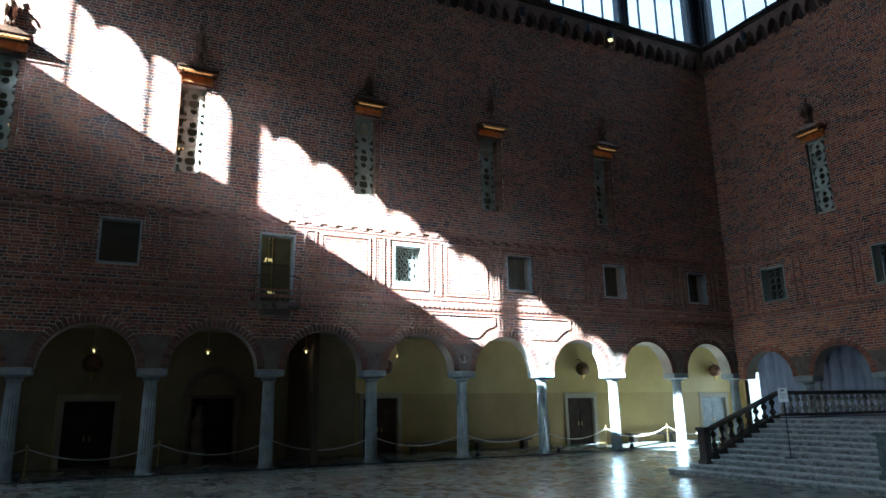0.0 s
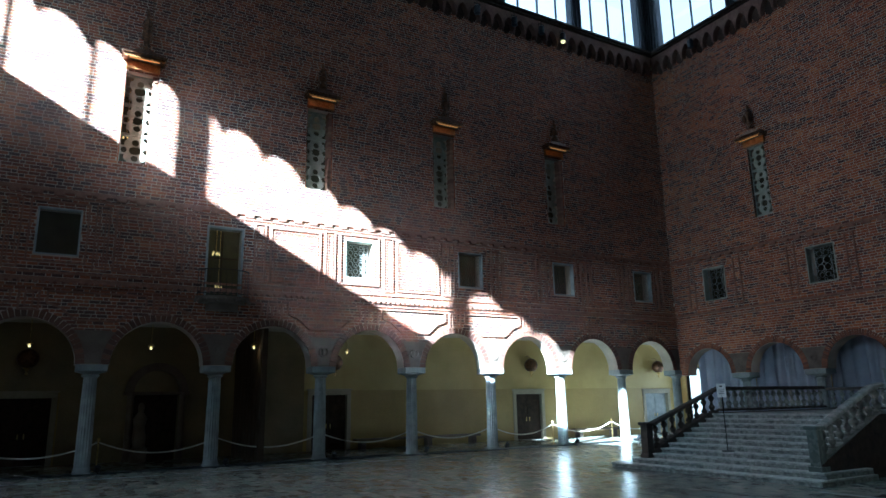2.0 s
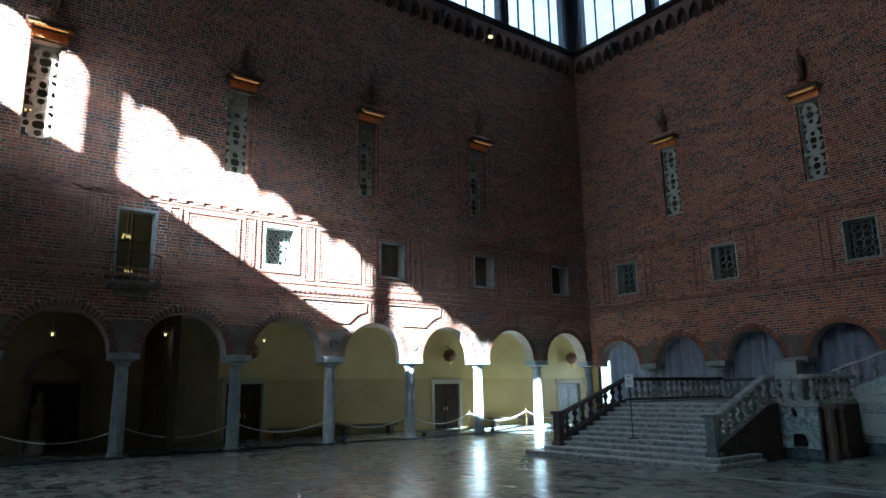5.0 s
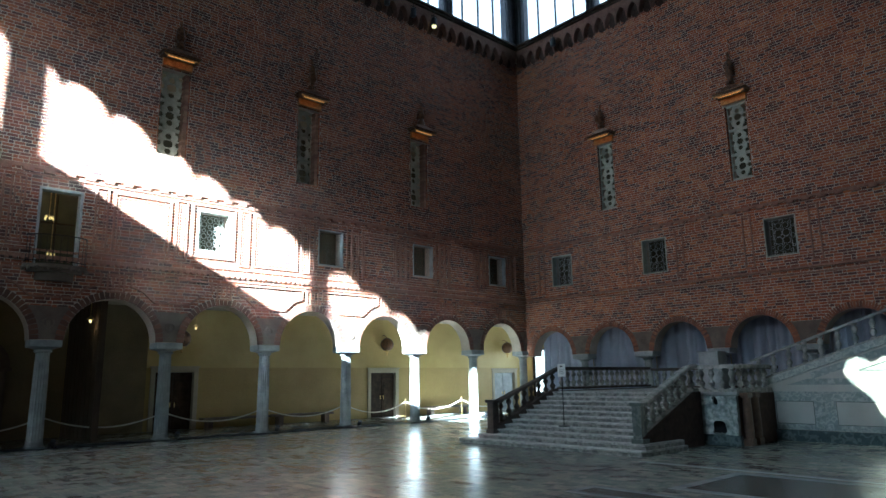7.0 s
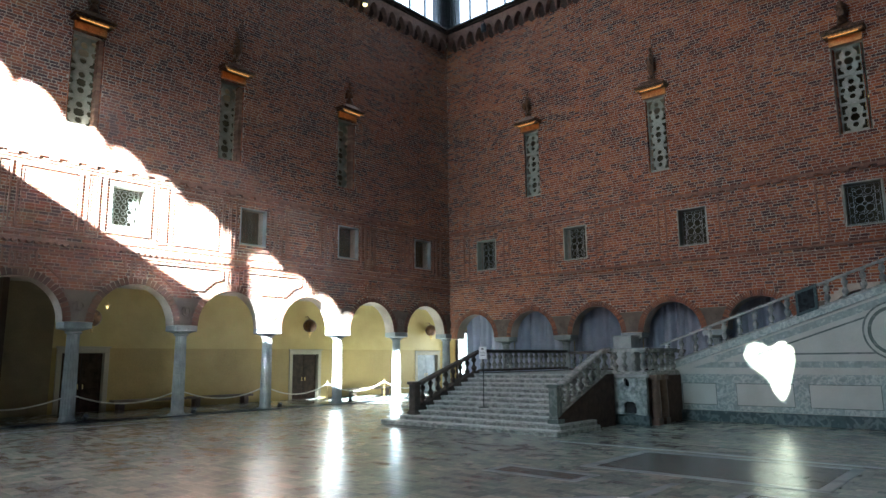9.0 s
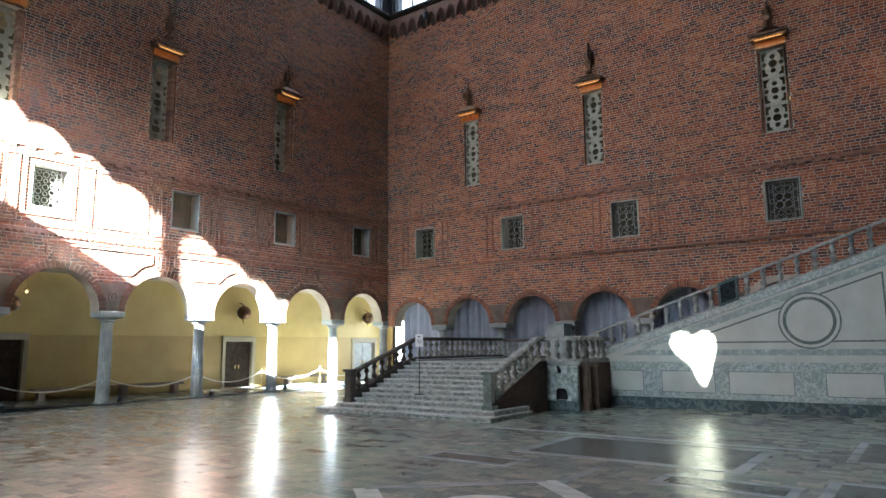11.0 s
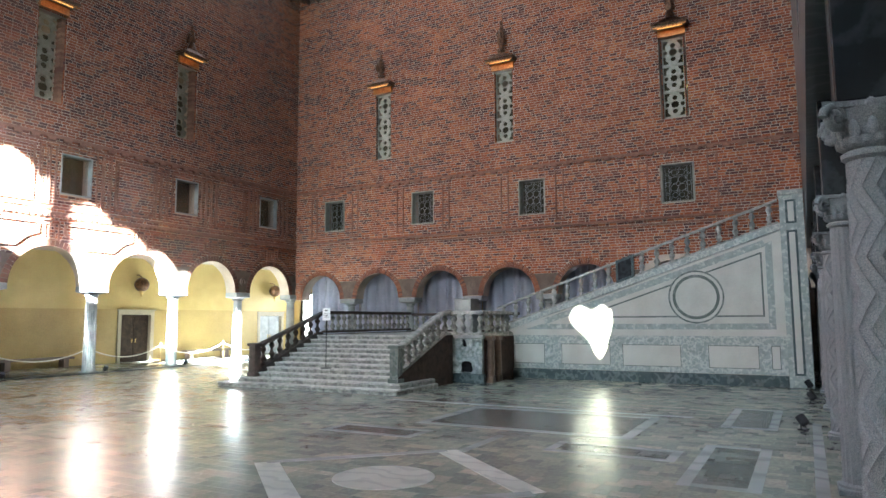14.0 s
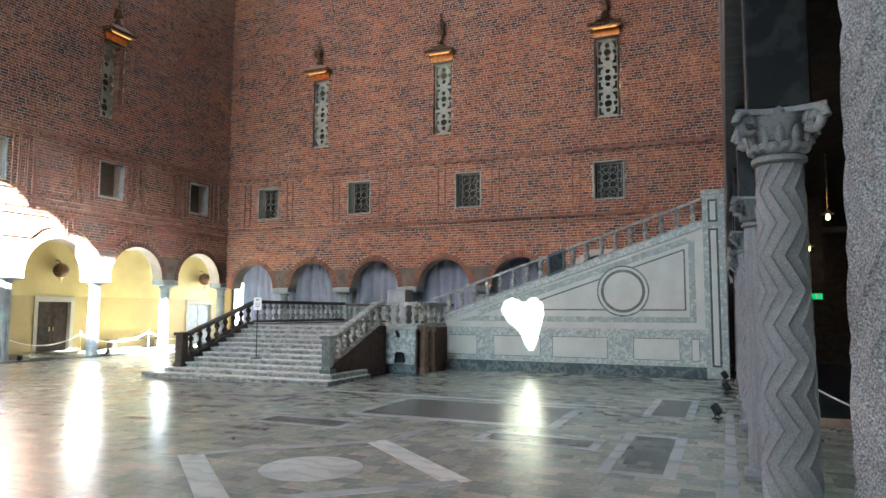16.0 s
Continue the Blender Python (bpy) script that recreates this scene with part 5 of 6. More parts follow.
part("cap", bm, MARBLE_GREEN, pier)
for y0, y1, z0, z1, nm in ((-0.14, 0.14, 0.35, 4.55, "long_panel"), (-0.14, 0.14, 4.75, 5.45, "short_panel")):
    bm = bmesh.new()
    box(bm, -0.108, -0.09, y0, y1, z0, z1)
    part(nm + "_border", bm, MARBLE_DARK, pier)
    bm = bmesh.new()
    box(bm, -0.114, -0.09, y0 + 0.06, y1 - 0.06, z0 + 0.06, z1 - 0.06)
    part(nm, bm, MARBLE_PINK, pier)

# notice on a stand
stand = empty("notice_stand", (15.34, 14.3, RISE * 4), "thin black stand with a white notice card", "sign")
bm = bmesh.new()
lathe(bm, [(0.17, 0), (0.16, 0.02), (0.02, 0.03)], 20)
part("foot", bm, BLACK, stand)
bm = bmesh.new()
lathe(bm, [(0.013, 0.03), (0.013, 1.6)], 8)
part("pole", bm, BLACK, stand)
bm = bmesh.new()
box(bm, -0.012, 0.0, -0.15, 0.15, 1.46, 1.84, 0.003)
card = part("card", bm, PAPER, stand)
for z, w in ((1.75, 0.05), (1.66, 0.09), (1.61, 0.08), (1.56, 0.09)):
    bm = bmesh.new()
    box(bm, -0.016, -0.011, -w, w, z, z + (0.035 if w == 0.05 else 0.012))
    part("print_bar", bm, INK, card)

# ---- under the arcade ----


def doorway(x0, x1, h, mat=None):
    root = empty("door_frame", ((x0 + x1) / 2, BACK_N, 0), "dull plastered door frame with %s double doors" % ("pale grey" if mat else "dark wooden"), "door", "arcade doors")
    w = (x1 - x0) / 2
    bm = bmesh.new()
    for a, b, c, d in ((-w, -w + 0.2, 0, h - 0.2), (w - 0.2, w, 0, h - 0.2), (-w, w, h - 0.2, h)):
        box(bm, a, b, -0.06, 0.28, c, d, 0.012)
    box(bm, -w - 0.05, w + 0.05, -0.10, 0.0, h, h + 0.07, 0.01)
    part("frame", bm, PLASTER_DIM, root)
    for s in (-1, 1):
        bm = bmesh.new()
        a, b = sorted((s * 0.01, s * (w - 0.2)))
        box(bm, a, b, 0.16, 0.22, 0.01, h - 0.21, 0.005)
        for z0, z1 in ((0.2, 1.0), (1.15, h - 0.4)):
            box(bm, a + 0.12, b - 0.12, 0.145, 0.16, z0, z1, 0.004)
        leaf = part("leaf", bm, mat or DARK_WOOD, root)
        bm = bmesh.new()
        lathe(bm, [(0.02, -0.1), (0.025, 0), (0.02, 0.1)], 8, (s * 0.1, 0.12, 1.05))
        part("handle", bm, BRASS, leaf)
    return root


doorway(-2.94, -0.82, 2.62)
doorway(8.9, 10.95, 2.62)
doorway(20.12, 22.2, 2.55)
doorway(29.65, 31.95, 2.5, STONE_PALE)


def pendant():
    root = empty("pendant_lamp", (0, 0, 0), "small brass pendant lamp with a glowing warm bulb", "lamp", "arcade pendants")
    bm = bmesh.new()
    tube(bm, [(0, 0, 0.1), (0, 0, 1.02)], 0.012, 5)
    part("rod", bm, BRASS, root)
    bm = bmesh.new()
    lathe(bm, [(0.02, 0.15), (0.10, 0.10), (0.12, 0.04), (0.05, 0.02)], 14)
    shade = part("shade", bm, BRASS, root, smooth=40)
    bm = bmesh.new()
    lathe(bm, [(0.012, -0.07), (0.04, -0.045), (0.045, -0.01), (0.02, 0.03)], 12)
    part("bulb", bm, BULB, shade, smooth=60)
    return root


pend = pendant()
for i, (x, y) in enumerate(((-5.76, 28.5), (-1.86, 28.5), (2.0, 28.5), (5.42, 27.1), (9.74, 28.5))):
    if i:
        copy_thing(pend, pose(x, y, 4.17))
    else:
        pend.matrix_basis = pose(x, y, 4.17)
    lamp("pendant_light", "POINT", 0.08, pose(x, y, 4.0), (1.0, 0.66, 0.30), 0.08)


def globe():
    root = empty("globe_ornament", (0, 0, 0), "dark bronze globe ornament hung before the plaster wall", "ornament", "wall globes")
    bm = bmesh.new()
    bmesh.ops.create_uvsphere(bm, u_segments=24, v_segments=16, radius=0.36)
    part("globe", bm, BRONZE, root, smooth=60)
    bm = bmesh.new()
    lathe(bm, [(0.02, -0.62), (0.06, -0.56), (0.03, -0.5), (0.09, -0.40), (0.16, -0.33)], 10)
    part("finial", bm, BRASS, root, smooth=60)
    bm = bmesh.new()
    tube(bm, [(0, 0, 0.34), (0, 0.2, 0.5), (0, 0.42, 0.5)], 0.025)
    part("bracket", bm, BRONZE, root)
    return root


gl = globe()
for i, x in enumerate((-1.92, 10.0, 21.1, 30.7)):
    if i:
        copy_thing(gl, pose(x, BACK_N - 0.42, 3.85))
    else:
        gl.matrix_basis = pose(x, BACK_N - 0.42, 3.85)


def bench(w):
    root = empty("stone_bench", (0, 0, 0), "plain pale stone bench against the arcade wall", "bench", "arcade benches")
    bm = bmesh.new()
    box(bm, -w / 2, w / 2, -0.25, 0.25, 0.36, 0.46, 0.012)
    part("seat", bm, STONE_WARM, root)
    for s in (-1, 1):
        bm = bmesh.new()
        box(bm, s * (w / 2 - 0.35) - 0.12, s * (w / 2 - 0.35) + 0.12, -0.2, 0.2, 0, 0.36, 0.01)
        part("leg", bm, STONE_WARM, root)
    return root


be = bench(3.2)
be.matrix_basis = pose(16.0, 30.55, 0)
for x in (12.6, 25.4, -5.6):
    copy_thing(be, pose(x, 30.55, 0))
# sculpture niche and brown hanging
niche = empty("wall_niche", (2.6, BACK_N, 0), "round-headed stone niche with a carved surround", "niche")
for s in (-1, 1):
    bm = bmesh.new()
    lathe(bm, [(0.16, 0), (0.13, 0.2), (0.12, 2.4), (0.18, 2.6)], 14, (s * 0.95, -0.3, 0))
    part("half_column", bm, STONE_WARM, niche, smooth=40)
bm = bmesh.new()
ring(bm, 0, 2.6, 0.85, 1.15, "y", -0.4, -0.02, 20, 0, math.pi)
box(bm, -1.2, 1.2, -0.45, -0.02, 2.5, 2.62, 0.01)
part("arch", bm, STONE_WARM, niche)
bm = bmesh.new()
box(bm, -0.8, 0.8, -0.08, -0.02, 0, 2.5)
part("back", bm, DARK_WOOD, niche)
bm = bmesh.new()
lathe(bm, [(0.30, 0), (0.30, 0.5), (0.22, 0.55), (0.24, 0.9), (0.20, 1.3), (0.25, 1.6), (0.09, 1.85), (0.12, 2.0), (0.10, 2.12), (0.03, 2.2)], 14, wave=lambda a, z: 1 + 0.12 * math.sin(3 * a + 4 * z))
st = thing("stone_statue", bm, STONE_WARM, "weathered stone statue standing before the niche", "statue", smooth=50)
st.location = (2.0, 30.2, 0)


def hanging(name, x0, x1, z0, z1, axis, d, mat, label, folds, amp=0.07):
    bm = bmesh.new()
    n = folds * 8
    rows = []
    for j in range(5):
        z = z0 + (z1 - z0) * j / 4
        rw = []
        for i in range(n + 1):
            u = x0 + (x1 - x0) * i / n
            o = amp * (1 - 2 * abs(math.sin(math.pi * folds * i / n + 0.35 * math.sin(i * 0.23)))) + 0.02 * math.sin(u * 5 + j)
            rw.append(bm.verts.new((u, d + o, z) if axis == "y" else (d + o, u, z)))
        rows.append(rw)
    for a, b in zip(rows, rows[1:]):
        for i in range(n):
            bm.faces.new((a[i], a[i + 1], b[i + 1], b[i]))
    bmesh.ops.solidify(bm, geom=bm.faces[:], thickness=0.012)
    return thing(name, bm, mat, label, "curtain", "curtains", smooth=60)


bm = bmesh.new()
box(bm, 5.66, 5.86, 26.75, BACK_N, 0, 5.2)
partition = thing("partition_wall", bm, CURTAIN_BROWN, "dark brown boarded partition across the arcade", "partition", kind="structure")
for k in range(8):
    bm = bmesh.new()
    box(bm, 5.635, 5.659, 26.8 + 0.52 * k, 26.8 + 0.52 * k + 0.46, 0.1, 5.1, 0.006)
    part("board", bm, CURTAIN_BROWN, partition)
for k, c in enumerate(bays_e):
    hanging("curtain", c - 1.80, c + (1.42 if k == 0 else 1.80), 0.05, 4.7, "x", XE + 0.95, CURTAIN, "grey-blue curtain hanging behind an east arch", 7, 0.11)

# rope barrier


def rope_post():
    root = empty("rope_post", (0, 0, 0), "slim brass rope post with a ball finial", "post", "rope posts")
    bm = bmesh.new()
    lathe(bm, [(0.15, 0), (0.15, 0.02), (0.05, 0.045)], 18)
    part("foot", bm, BRASS, root)
    bm = bmesh.new()
    lathe(bm, [(0.022, 0.045), (0.022, 0.94), (0.04, 0.95), (0.04, 0.97), (0.02, 0.98)], 12)
    pole = part("pole", bm, BRASS, root)
    bm = bmesh.new()
    bmesh.ops.create_uvsphere(bm, u_segments=12, v_segments=8, radius=0.05, matrix=pose(0, 0, 1.02))
    part("finial", bm, BRASS, pole, smooth=60)
    return root


posts = [-11.6, -7.6, -3.4, 0.45, 4.2, 8.1, 12.05, 16.0, 19.45, 23.15, 26.6]
rp = rope_post()
for i, x in enumerate(posts):
    if i:
        copy_thing(rp, pose(x, 26.95, 0))
    else:
        rp.matrix_basis = pose(x, 26.95, 0)
for a, b in zip(posts, posts[1:]):
    bm = bmesh.new()
    tube(bm, [(a + 0.03 + (b - a - 0.06) * i / 14, 26.95, 0.92 - 1.5 * 0.27 * (1 - (2 * i / 14 - 1) ** 2)) for i in range(15)], 0.024, 7)
    thing("barrier_rope", bm, ROPE, "cream barrier rope sagging between brass posts", "rope", "barrier ropes", smooth=60)


def uplight():
    root = empty("floor_uplight", (0, 0, 0), "small black floor spotlight beside a column", "spotlight", "floor spotlights")
    bm = bmesh.new()
    box(bm, -0.09, 0.09, -0.07, 0.07, 0, 0.03, 0.004)
    tube(bm, [(-0.1, 0, 0.03), (-0.1, 0, 0.16)], 0.012, 5)
    tube(bm, [(0.1, 0, 0.03), (0.1, 0, 0.16)], 0.012, 5)
    part("stand", bm, BLACK, root)
    bm = bmesh.new()
    lathe(bm, [(0.06, -0.1), (0.085, -0.06), (0.085, 0.1), (0.07, 0.11)], 14, wave=None)
    for v in bm.verts:
        y, z = v.co.y, v.co.z
        v.co.y, v.co.z = 0.8 * y - 0.6 * z, 0.6 * y + 0.8 * z + 0.17
    housing = part("housing", bm, BLACK, root)
    bm = bmesh.new()
    lathe(bm, [(0.001, 0.10), (0.066, 0.105), (0.066, 0.115), (0.001, 0.118)], 14)
    for v in bm.verts:
        y, z = v.co.y, v.co.z
        v.co.y, v.co.z = 0.8 * y - 0.6 * z, 0.6 * y + 0.8 * z + 0.17
    part("lens", bm, STEEL, housing)
    bm = bmesh.new()
    tube(bm, [(0, 0.05, 0.05), (0.12, 0.12, 0.015), (0.4, 0.1, 0.015), (0.6, 0.25, 0.015)], 0.009, 5)
    part("cable", bm, BLACK, root)
    return root


ul = uplight()
first = True
for k in range(-3, 7):
    m = pose(PITCH * k + 0.42, 25.85, 0)
    if first:
        ul.matrix_basis, first = m, False
    else:
        copy_thing(ul, m)
for x, y in ((12.7, 1.42), (17.0, 1.25), (20.2, 1.3)):
    copy_thing(ul, pose(x, y, 0, 0, 0, 160) @ Matrix.Scale(1.0, 4))
# spotlights on the cornice
for x, y, t in ((15.0, 25.5, 0), (17.2, 25.5, 0), (18.9, 25.5, 0), (20.3, 25.5, 0), (26.8, 22.8, -90)):
    spot = empty("cornice_spotlight", (x, y, 20.55), "black stage spotlight clamped under the cornice", "spotlight", "cornice spotlights")
    bm = bmesh.new()
    lathe(bm, [(0.10, -0.32), (0.15, -0.3), (0.15, 0.08), (0.08, 0.16)], 14)
    part("housing", bm, STEEL, spot, smooth=40)
    bm = bmesh.new()
    tube(bm, [(0.17, 0, -0.1), (0.17, 0, 0.24), (-0.17, 0, 0.24), (-0.17, 0, -0.1)], 0.018, 5)
    tube(bm, [(0, 0, 0.24), (0, 0, 0.57)], 0.02, 5)
    part("yoke", bm, BLACK, spot)
    if x == 20.3:
        bm = bmesh.new()
        lathe(bm, [(0.01, -0.42), (0.12, -0.40), (0.13, -0.33), (0.01, -0.31)], 14)
        part("lens", bm, BULB, spot, "glowing lens")

# gallery lamps seen through the upper windows
for x, z in ((4.05, 7.85), (4.2, 6.5), (0.5, 12.1), (7.5, 11.0), (13.4, 11.6), (-5.2, 12.0)):
    gl_ = empty("gallery_lamp", (x, 28.2, z), "small glowing crystal lamp in the upper gallery", "lamp", "gallery lamps")
    bm = bmesh.new()
    for k in range(5):
        an = k * 1.257
        lathe(bm, [(0.01, -0.06), (0.04, 0), (0.01, 0.07)], 8, (0.13 * math.cos(an), 0.13 * math.sin(an), 0.05 * (k % 2)))
    part("bulbs", bm, BULB_SMALL, gl_)
    bm = bmesh.new()
    tube(bm, [(0, 0, 0.1), (0, 0, 15 - z)], 0.012, 5)
    ring(bm, 0, 0, 0.11, 0.15, "z", 0.08, 0.10, 14)
    part("frame", bm, BRASS, gl_)
for y, z in ((20.2, 12.6), (13.1, 12.0), (5.4, 12.3), (5.5, 10.9)):
    gl_ = empty("gallery_lamp", (29.4, y, z), "small glowing crystal lamp in the upper gallery", "lamp", "gallery lamps")
    bm = bmesh.new()
    lathe(bm, [(0.01, -0.09), (0.07, 0), (0.01, 0.09)], 10)
    part("bulbs", bm, BULB_SMALL, gl_)
    bm = bmesh.new()
    tube(bm, [(0, 0, 0.08), (0, 0, 15 - z)], 0.012, 5)
    part("frame", bm, BRASS, gl_)
lamp("gallery_light", "POINT", 2.0, pose(4, 28.8, 9.8), (1.0, 0.68, 0.32), 0.1)
lamp("gallery_light", "POINT", 0.5, pose(8, 28.8, 12.5), (1.0, 0.68, 0.32), 0.1)
lamp("gallery_light", "POINT", 1.2, pose(16, 28.8, 9.9), (1.0, 0.72, 0.4), 0.1)
lamp("gallery_light", "POINT", 0.5, pose(29.8, 13, 12.0), (1.0, 0.72, 0.4), 0.1)

# things behind the near columns
for x, y, z in ((14.0, -0.73, 3.9), (19.0, -0.88, 3.7)):
    w = empty("wall_sconce", (x, y, z), "small glowing warm lamp in the dark aisle", "lamp", "aisle lamps")
    bm = bmesh.new()
    lathe(bm, [(0.015, -0.06), (0.045, -0.02), (0.04, 0.03), (0.015, 0.06)], 10)
    part("bulb", bm, BULB, w, smooth=60)
    bm = bmesh.new()
    lathe(bm, [(0.13, 0.06), (0.05, 0.12), (0.015, 0.14), (0.012, 5.2 - z)], 12)
    part("shade", bm, BRASS, w)
sign = empty("exit_sign", (20.0, -1.13, 2.45), "green lit exit sign in the dark aisle", "sign")
bm = bmesh.new()
box(bm, -0.03, 0.0, -0.13, 0.13, -0.08, 0.08, 0.006)
part("panel", bm, EXIT, sign)
bm = bmesh.new()
box(bm, -0.036, -0.03, -0.03, 0.03, -0.06, 0.06)
part("pictogram", bm, PAPER, sign)
bm = bmesh.new()
box(bm, 0.0, 0.04, -0.2, 0.2, -0.1, 3.0)
part("mount", bm, DARK_WOOD, sign)
copy_thing(rp, pose(8.0, -2.65, 0))
bm = bmesh.new()
tube(bm, [(8.0, 0.6 - 3.22 * i / 14, 1.34 - 0.42 * i / 14 - 0.46 * (1 - (i / 7 - 1) ** 2)) for i in range(15)], 0.013, 6)
thing("aisle_rope", bm, ROPE, "cream rope slung across the dark aisle", "rope", smooth=60)
# deck is added: its near-black colour carries the darkness of the aisle floor
platform = empty("aisle_platform", (12.5, -2.3, 0), "added low platform, near-black for the dark aisle floor, with a brown wooden front edge", "platform")
bm = bmesh.new()
box(bm, 0.04, 14.5, -2.6, 2.75, 0, 0.16, 0.01)
part("deck", bm, SLATE, platform)
bm = bmesh.new()
box(bm, 0.0, 0.038, -2.6, 2.75, 0, 0.165, 0.006)
part("front_edge", bm, BROWN_STONE, platform)

# ---- floor inlay ----


def band(pts, mat, name="marble_band", z=0.004):
    bm = bmesh.new()
    plate(bm, pts, "z", -0.01, z + 0.002)
    part(name, bm, mat, floor)


def bar_floor(x0, y0, x1, y1, w, mat=None, z=0.004):
    ln = math.hypot(x1 - x0, y1 - y0)
    nx, ny = -(y1 - y0) / ln * w / 2, (x1 - x0) / ln * w / 2
    band([(x0 + nx, y0 + ny), (x1 + nx, y1 + ny), (x1 - nx, y1 - ny), (x0 - nx, y0 - ny)], mat or MARBLE_WHITE, z=z)


FLOOR_DARK = laid("laid_dark_slab", [(0.0, (0.105, 0.125, 0.122)), (0.6, (0.15, 0.17, 0.163)), (1.0, (0.20, 0.215, 0.20))], 0.215, False, 14, 0)
fields = []
FLOOR_PALE = veined("floor_pale_marble", (0.375, 0.385, 0.39), (0.275, 0.285, 0.30), 0.35, 0.24)


def inlaid_panel(x0, x1, y0, y1, w):
    """A dark marble field in a pale frame."""
    fields.append((x0 + w * 0.5, x1 - w * 0.5, y0 + w * 0.5, y1 - w * 0.5))
    bar_floor(x0, y0 + w / 2, x1, y0 + w / 2, w, FLOOR_PALE, 0.003)
    bar_floor(x0, y1 - w / 2, x1, y1 - w / 2, w, FLOOR_PALE, 0.003)
    bar_floor(x0 + w / 2, y0 + w, x0 + w / 2, y1 - w, w, FLOOR_PALE, 0.0042)
    bar_floor(x1 - w / 2, y0 + w, x1 - w / 2, y1 - w, w, FLOOR_PALE, 0.0042)


def star(cx, cy):
    """A white disc in a square set on its corner, with dark fields to either side."""
    band([(cx + 0.66 * math.cos(i * math.pi / 24), cy + 0.66 * math.sin(i * math.pi / 24)) for i in range(48)], MARBLE_WHITE, "marble_disc")
    cor = [(cx, cy + 2.0), (cx + 1.9, cy + 0.1), (cx + 0.1, cy - 2.0), (cx - 1.75, cy)]
    for k, ((a, b), (c, d)) in enumerate(zip(cor, cor[1:] + cor[:1])):
        bar_floor(a, b, c, d, (0.18, 0.34, 0.20, 0.34)[k], MARBLE_WHITE if k % 2 else FLOOR_PALE, 0.0035 if k % 2 else 0.005)
    for s in (-1, 1):
        inlaid_panel(*sorted((cx + s * 4.1, cx + s * 6.85)), cy - 2.2, cy + 1.98, 0.2)
        for t in (-1, 1):
            inlaid_panel(*sorted((cx + s * 2.6, cx + s * 3.45)), *sorted((cy + t * 1.2, cy + t * 3.15)), 0.14)
        bar_floor(cx + s * 1.95, cy - 0.12, cx + s * 3.5, cy - 0.12, 0.15, FLOOR_PALE, 0.0025)


star(6.27, 6.15)
for k in range(-4, 2):
    for y0 in (1.82,):
        inlaid_panel(9.0 + 4.87 * k - 1.45, 9.0 + 4.87 * k + 1.45, y0, y0 + 0.95, 0.16)
for y in (1.2, 24.4):
    bar_floor(-14, y, 13.6, y, 0.15, FLOOR_PALE, 0.0022)
bar_floor(13.45, 3.4, 13.45, 10.6, 0.16, FLOOR_PALE, 0.0055)
bm = bmesh.new()
box(bm, XW, XE, YN - 0.12, YN + 0.55, 0.0005, 0.03, 0.005)
thing("arcade_sill", bm, SLATE, "low dark stone sill under the arcade columns", "sill", kind="structure")

# ---- arch rings, brick by brick ----


def voussoirs(parent, c, z, r, axis, d, n, depth, mat):
    bm = bmesh.new()
    w = math.pi * (r + depth / 2) / n * 0.88
    box(bm, -0.02, 0.06, -w / 2, w / 2, 0, depth, 0.006)
    me = mesh_of("brick", bm, mat)
    for i in range(n):
        a = math.pi * (i + 0.5) / n
        u, v = c + (r + 0.005) * math.cos(a), z + (r + 0.005) * math.sin(a)
        ob = new("brick", me)
        ob.parent = parent
        tilt = a - math.pi / 2
        if axis == "y":
            ob.matrix_basis = Matrix.Translation((u, d, v)) @ Matrix.Rotation(-tilt, 4, "Y") @ Matrix.Rotation(radians(90), 4, "Z")
        else:
            ob.matrix_basis = Matrix.Translation((d, u, v)) @ Matrix.Rotation(tilt, 4, "X")


for c in bays_n[2:]:
    voussoirs(wall_n, c, 3.40, 1.45, "y", YN, 30, 0.26, RING_NORTH)
for c in bays_e[:5]:
    voussoirs(wall_e, c, 3.12, 1.28, "x", XE, 44, 0.26, BRICK_ONE)

# ---- laid bricks of the two tall walls ----


def joined(name, verts, faces, mat, parent, label):
    me = bpy.data.meshes.new(name)
    me.from_pydata(verts, [], faces)
    me.materials.append(mat)
    ob = new(name, me)
    ob.parent = parent
    return tagged(ob, label, kind="stuff")


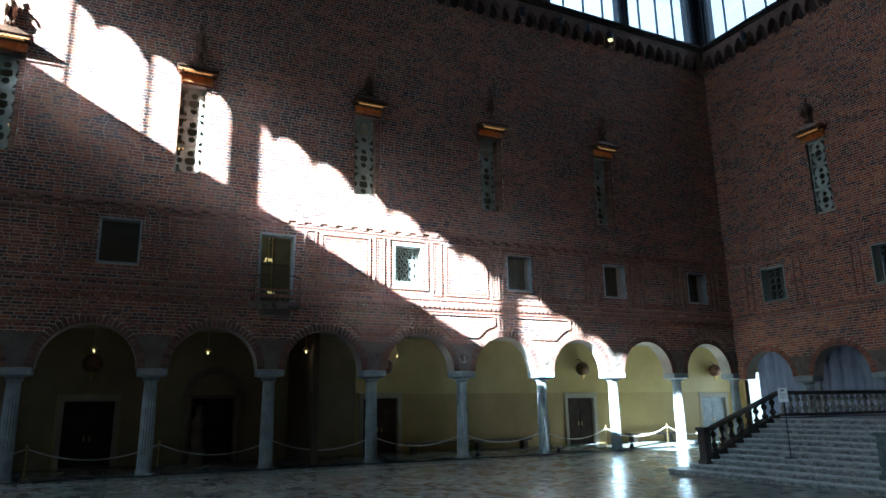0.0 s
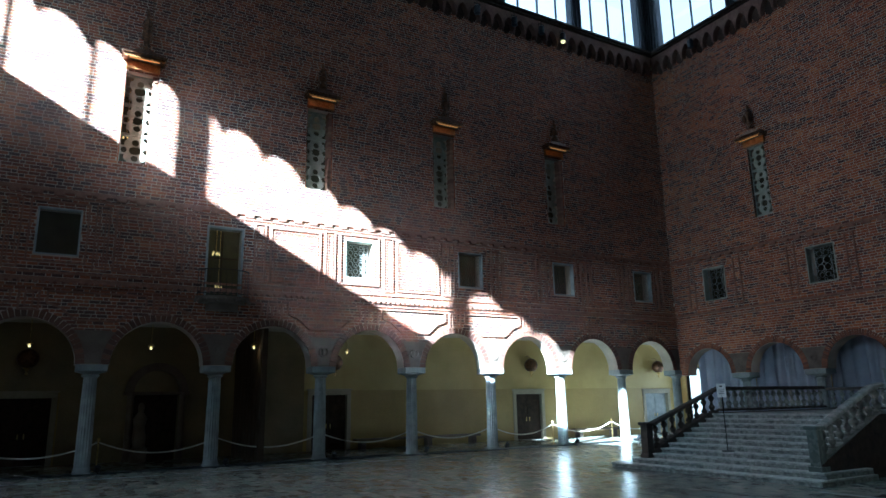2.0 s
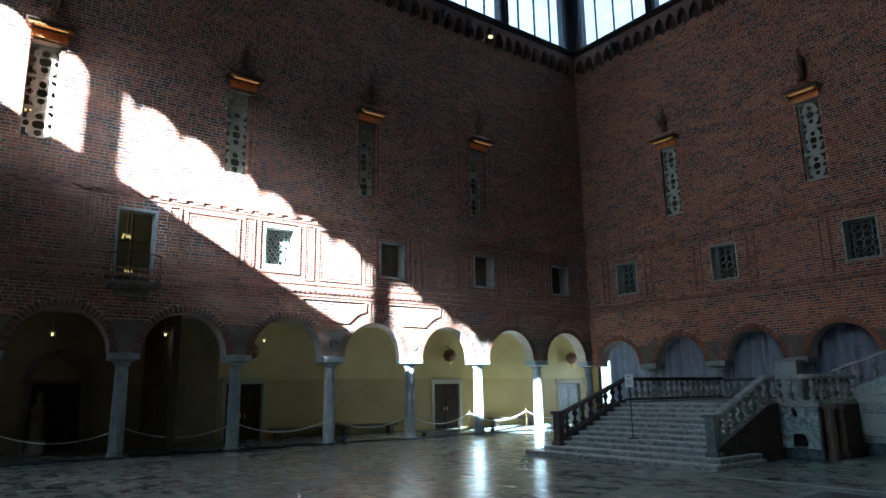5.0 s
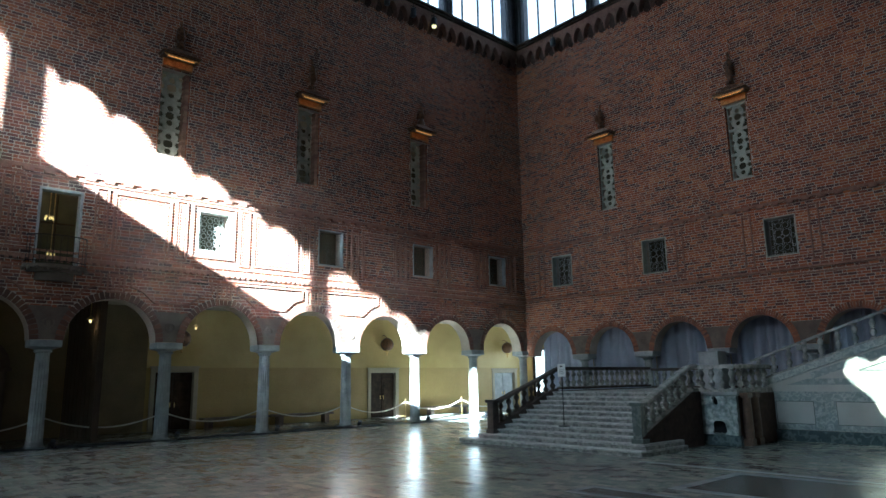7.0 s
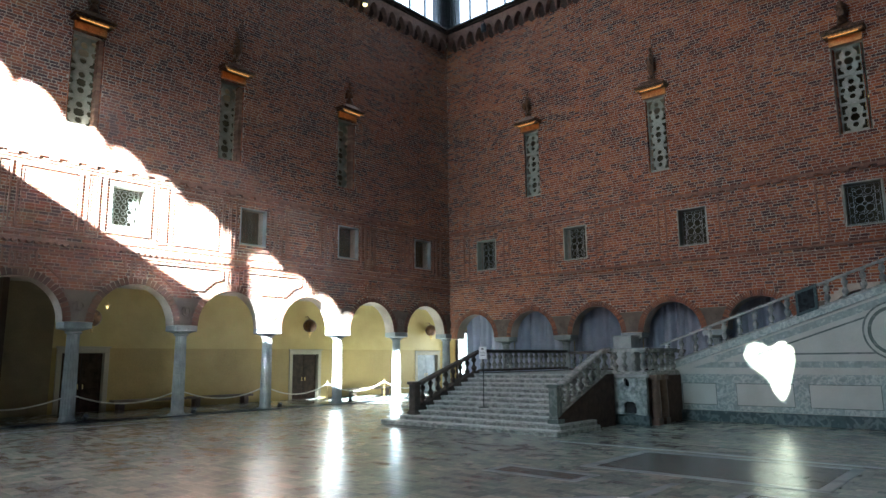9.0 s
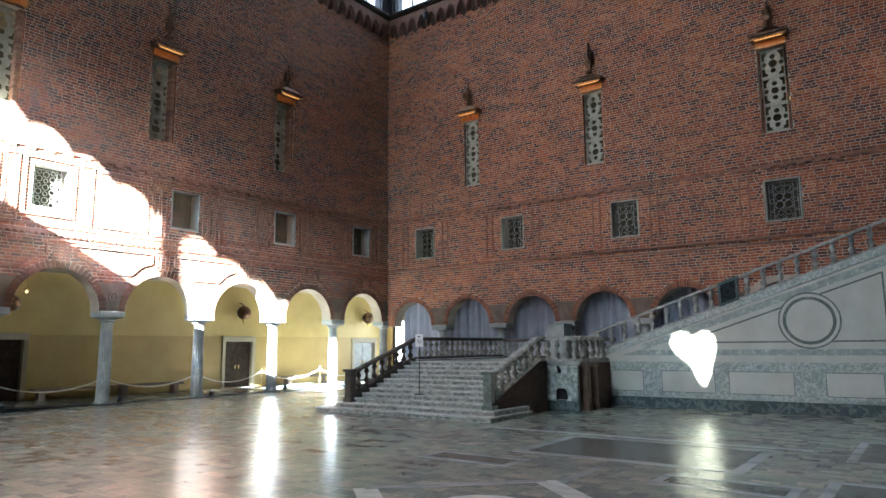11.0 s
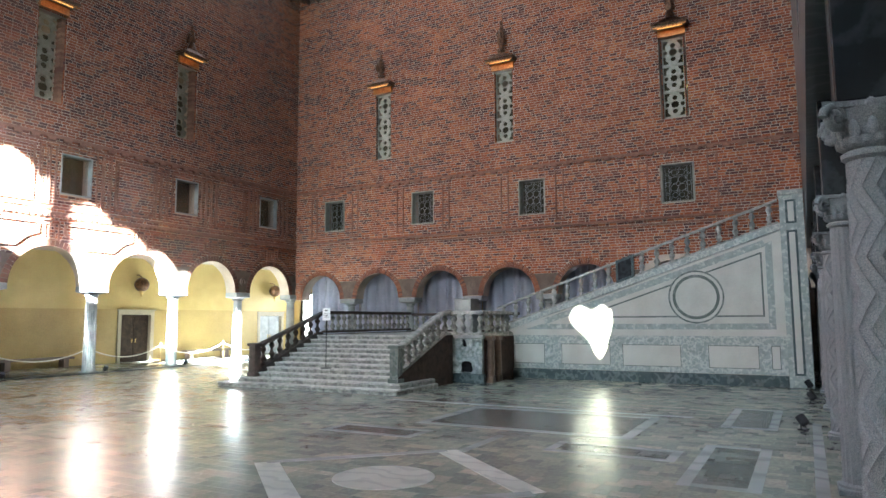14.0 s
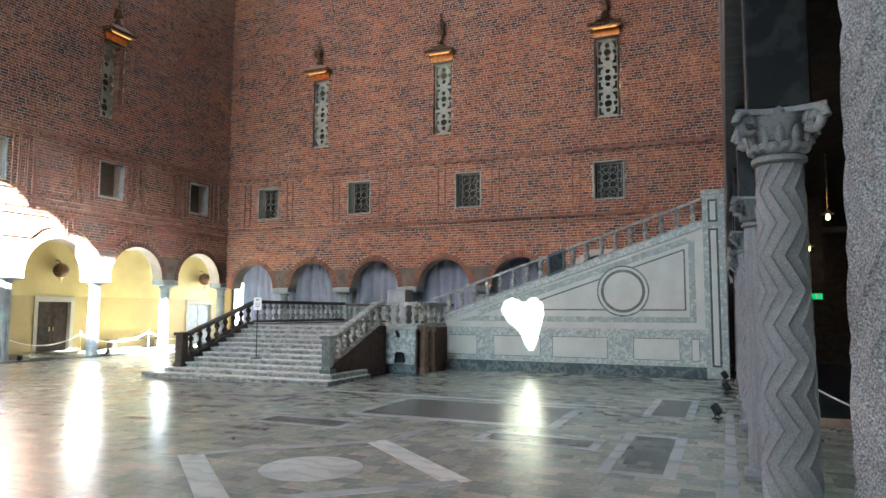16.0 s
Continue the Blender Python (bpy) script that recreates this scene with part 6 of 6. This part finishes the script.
def lay_bricks(parent, u0, u1, z0, z1, gaps, axis, d, seed, mat, label):
    """Courses of two stretchers and a header; gaps(z) names the stretches of a course that stay free."""
    rng = random.Random(seed)
    rows, joint = 0.114, 0.018
    verts, faces = [], []
    z, row = z0, 0
    while z + rows <= z1 + 1e-6:
        free = sorted(gaps(z + rows / 2))
        u, k = u0 - rng.uniform(0, 0.3), row % 3
        while u < u1:
            w = (0.30, 0.30, 0.143)[k % 3] * rng.uniform(0.95, 1.05)
            a, b = max(u, u0), min(u + w, u1)
            u, k = u + w + joint, k + 1
            for p, q in free:
                if p <= a < q:
                    a = q
                if p < b <= q:
                    b = p
            if b - a < 0.05 or any(a < p and q < b for p, q in free):
                continue
            f = d - rng.uniform(0.002, 0.008)
            lo, hi = z + joint / 2 + rng.uniform(-0.002, 0.002), z + rows - joint / 2 + rng.uniform(-0.002, 0.002)
            n = len(verts)
            for dep, e in ((d + 0.004, 0.0), (f, 0.003)):
                for uu, zz in ((a + e, lo + e), (b - e, lo + e), (b - e, hi - e), (a + e, hi - e)):
                    dd = dep + (rng.uniform(-0.002, 0.002) if e else 0)
                    verts.append((uu, dd, zz) if axis == "y" else (dd, uu, zz))
            faces += [(n + 4, n + 5, n + 6, n + 7)] + [(n + i, n + (i + 1) % 4, n + 4 + (i + 1) % 4, n + 4 + i) for i in range(4)]
        z, row = z + rows, row + 1
    if axis == "x":
        faces = [f[::-1] for f in faces]
    return joined("brickwork", verts, faces, mat, parent, label)


def gaps_n(z):
    g = [(a - 0.01, b + 0.01) for a, b, c, d in holes if c < z < d]
    g += [(a - 0.01, b + 0.01) for a, b in tall_n if 10.37 < z < 13.85]
    if z < 4.5:
        wide = 0.50 if z < 4.05 else 0.66
        g += [(PITCH * k - wide, PITCH * k + wide) for k in range(-5, 9)]
    if z < 3.40 + 1.72:
        h = math.sqrt(max(0.0, 1.72 ** 2 - (z - 3.40) ** 2))
        g += [(c - h, c + h) for c in bays_n]
    return g


def gaps_e(z):
    g = [(a - 0.01, b + 0.01) for a, b in sq_e if 6.74 < z < 8.42]
    g += [(a - 0.01, b + 0.01) for a, b in tall_e if 10.34 < z < 13.85]
    if z < 4.05:
        wide = 0.54 if z < 3.7 else 0.64
        g += [(26.05 - pitch_e * k - wide, 26.05 - pitch_e * k + wide) for k in range(1, 8)]
    if z < 3.12 + 1.55:
        h = math.sqrt(max(0.0, 1.55 ** 2 - (z - 3.12) ** 2))
        g += [(c - h, c + h) for c in bays_e]
    return g


lay_bricks(wall_n, -13.9, XE - 0.005, 3.42, 21.0, gaps_n, "y", YN, 3, BRICK_NORTH, "laid red and purple bricks with tan joints, the wall's cooler light put into their tones")
lay_bricks(wall_e, YS, YN - 0.005, 3.14, 21.0, gaps_e, "x", XE, 5, BRICK_MANY, "laid red, orange and dark bricks with tan joints")

# ---- floor slabs ----
rng = random.Random(9)
bm = bmesh.new()
box(bm, -0.5, 0.5, -0.5, 0.5, -0.008, 0.0)
SLAB_MESH = mesh_of("slab", bm, SLAB_ONE)
verts, faces, single = [], [], 0
dark_verts, dark_faces = [], []
x = XW
while x < BACK_E:
    w = rng.uniform(0.14, 0.26)
    y = -4.9 - rng.uniform(0, 0.4)
    while y < BACK_N:
        ln = rng.uniform(0.16, 0.38)
        a, b, c, d = x + 0.002, x + w - 0.002, y + 0.002, y + ln - 0.002
        mx, my = (a + b) / 2, (c + d) / 2
        in_field = any(p < mx < q and r < my < v for p, q, r, v in fields)
        near = not in_field and 3.6 < x < 7.4 and 2.2 < y < 8.6 and single < 295
        if near:
            ob = new("slab", SLAB_MESH)
            ob.parent = floor
            ob.matrix_basis = Matrix.Translation(((a + b) / 2, (c + d) / 2, 0)) @ Matrix.Diagonal((b - a, d - c, 1, 1))
            single += 1
        else:
            vs, fs = (dark_verts, dark_faces) if in_field else (verts, faces)
            n = len(vs)
            tilt = [rng.uniform(-0.00015, 0.00015) for _ in range(4)]
            vs += [(a, c, -0.008), (b, c, -0.008), (b, d, -0.008), (a, d, -0.008), (a, c, tilt[0]), (b, c, tilt[1]), (b, d, tilt[2]), (a, d, tilt[3])]
            fs += [(n + 4, n + 5, n + 6, n + 7)] + [(n + i, n + (i + 1) % 4, n + 4 + (i + 1) % 4, n + 4 + i) for i in range(4)]
        y += ln
    x += w
joined("slab_paving", verts, faces, SLAB_MANY, floor, "small polished grey-green and beige marble slabs")
joined("dark_slab_paving", dark_verts, dark_faces, FLOOR_DARK, floor, "small polished dark grey-green marble slabs")
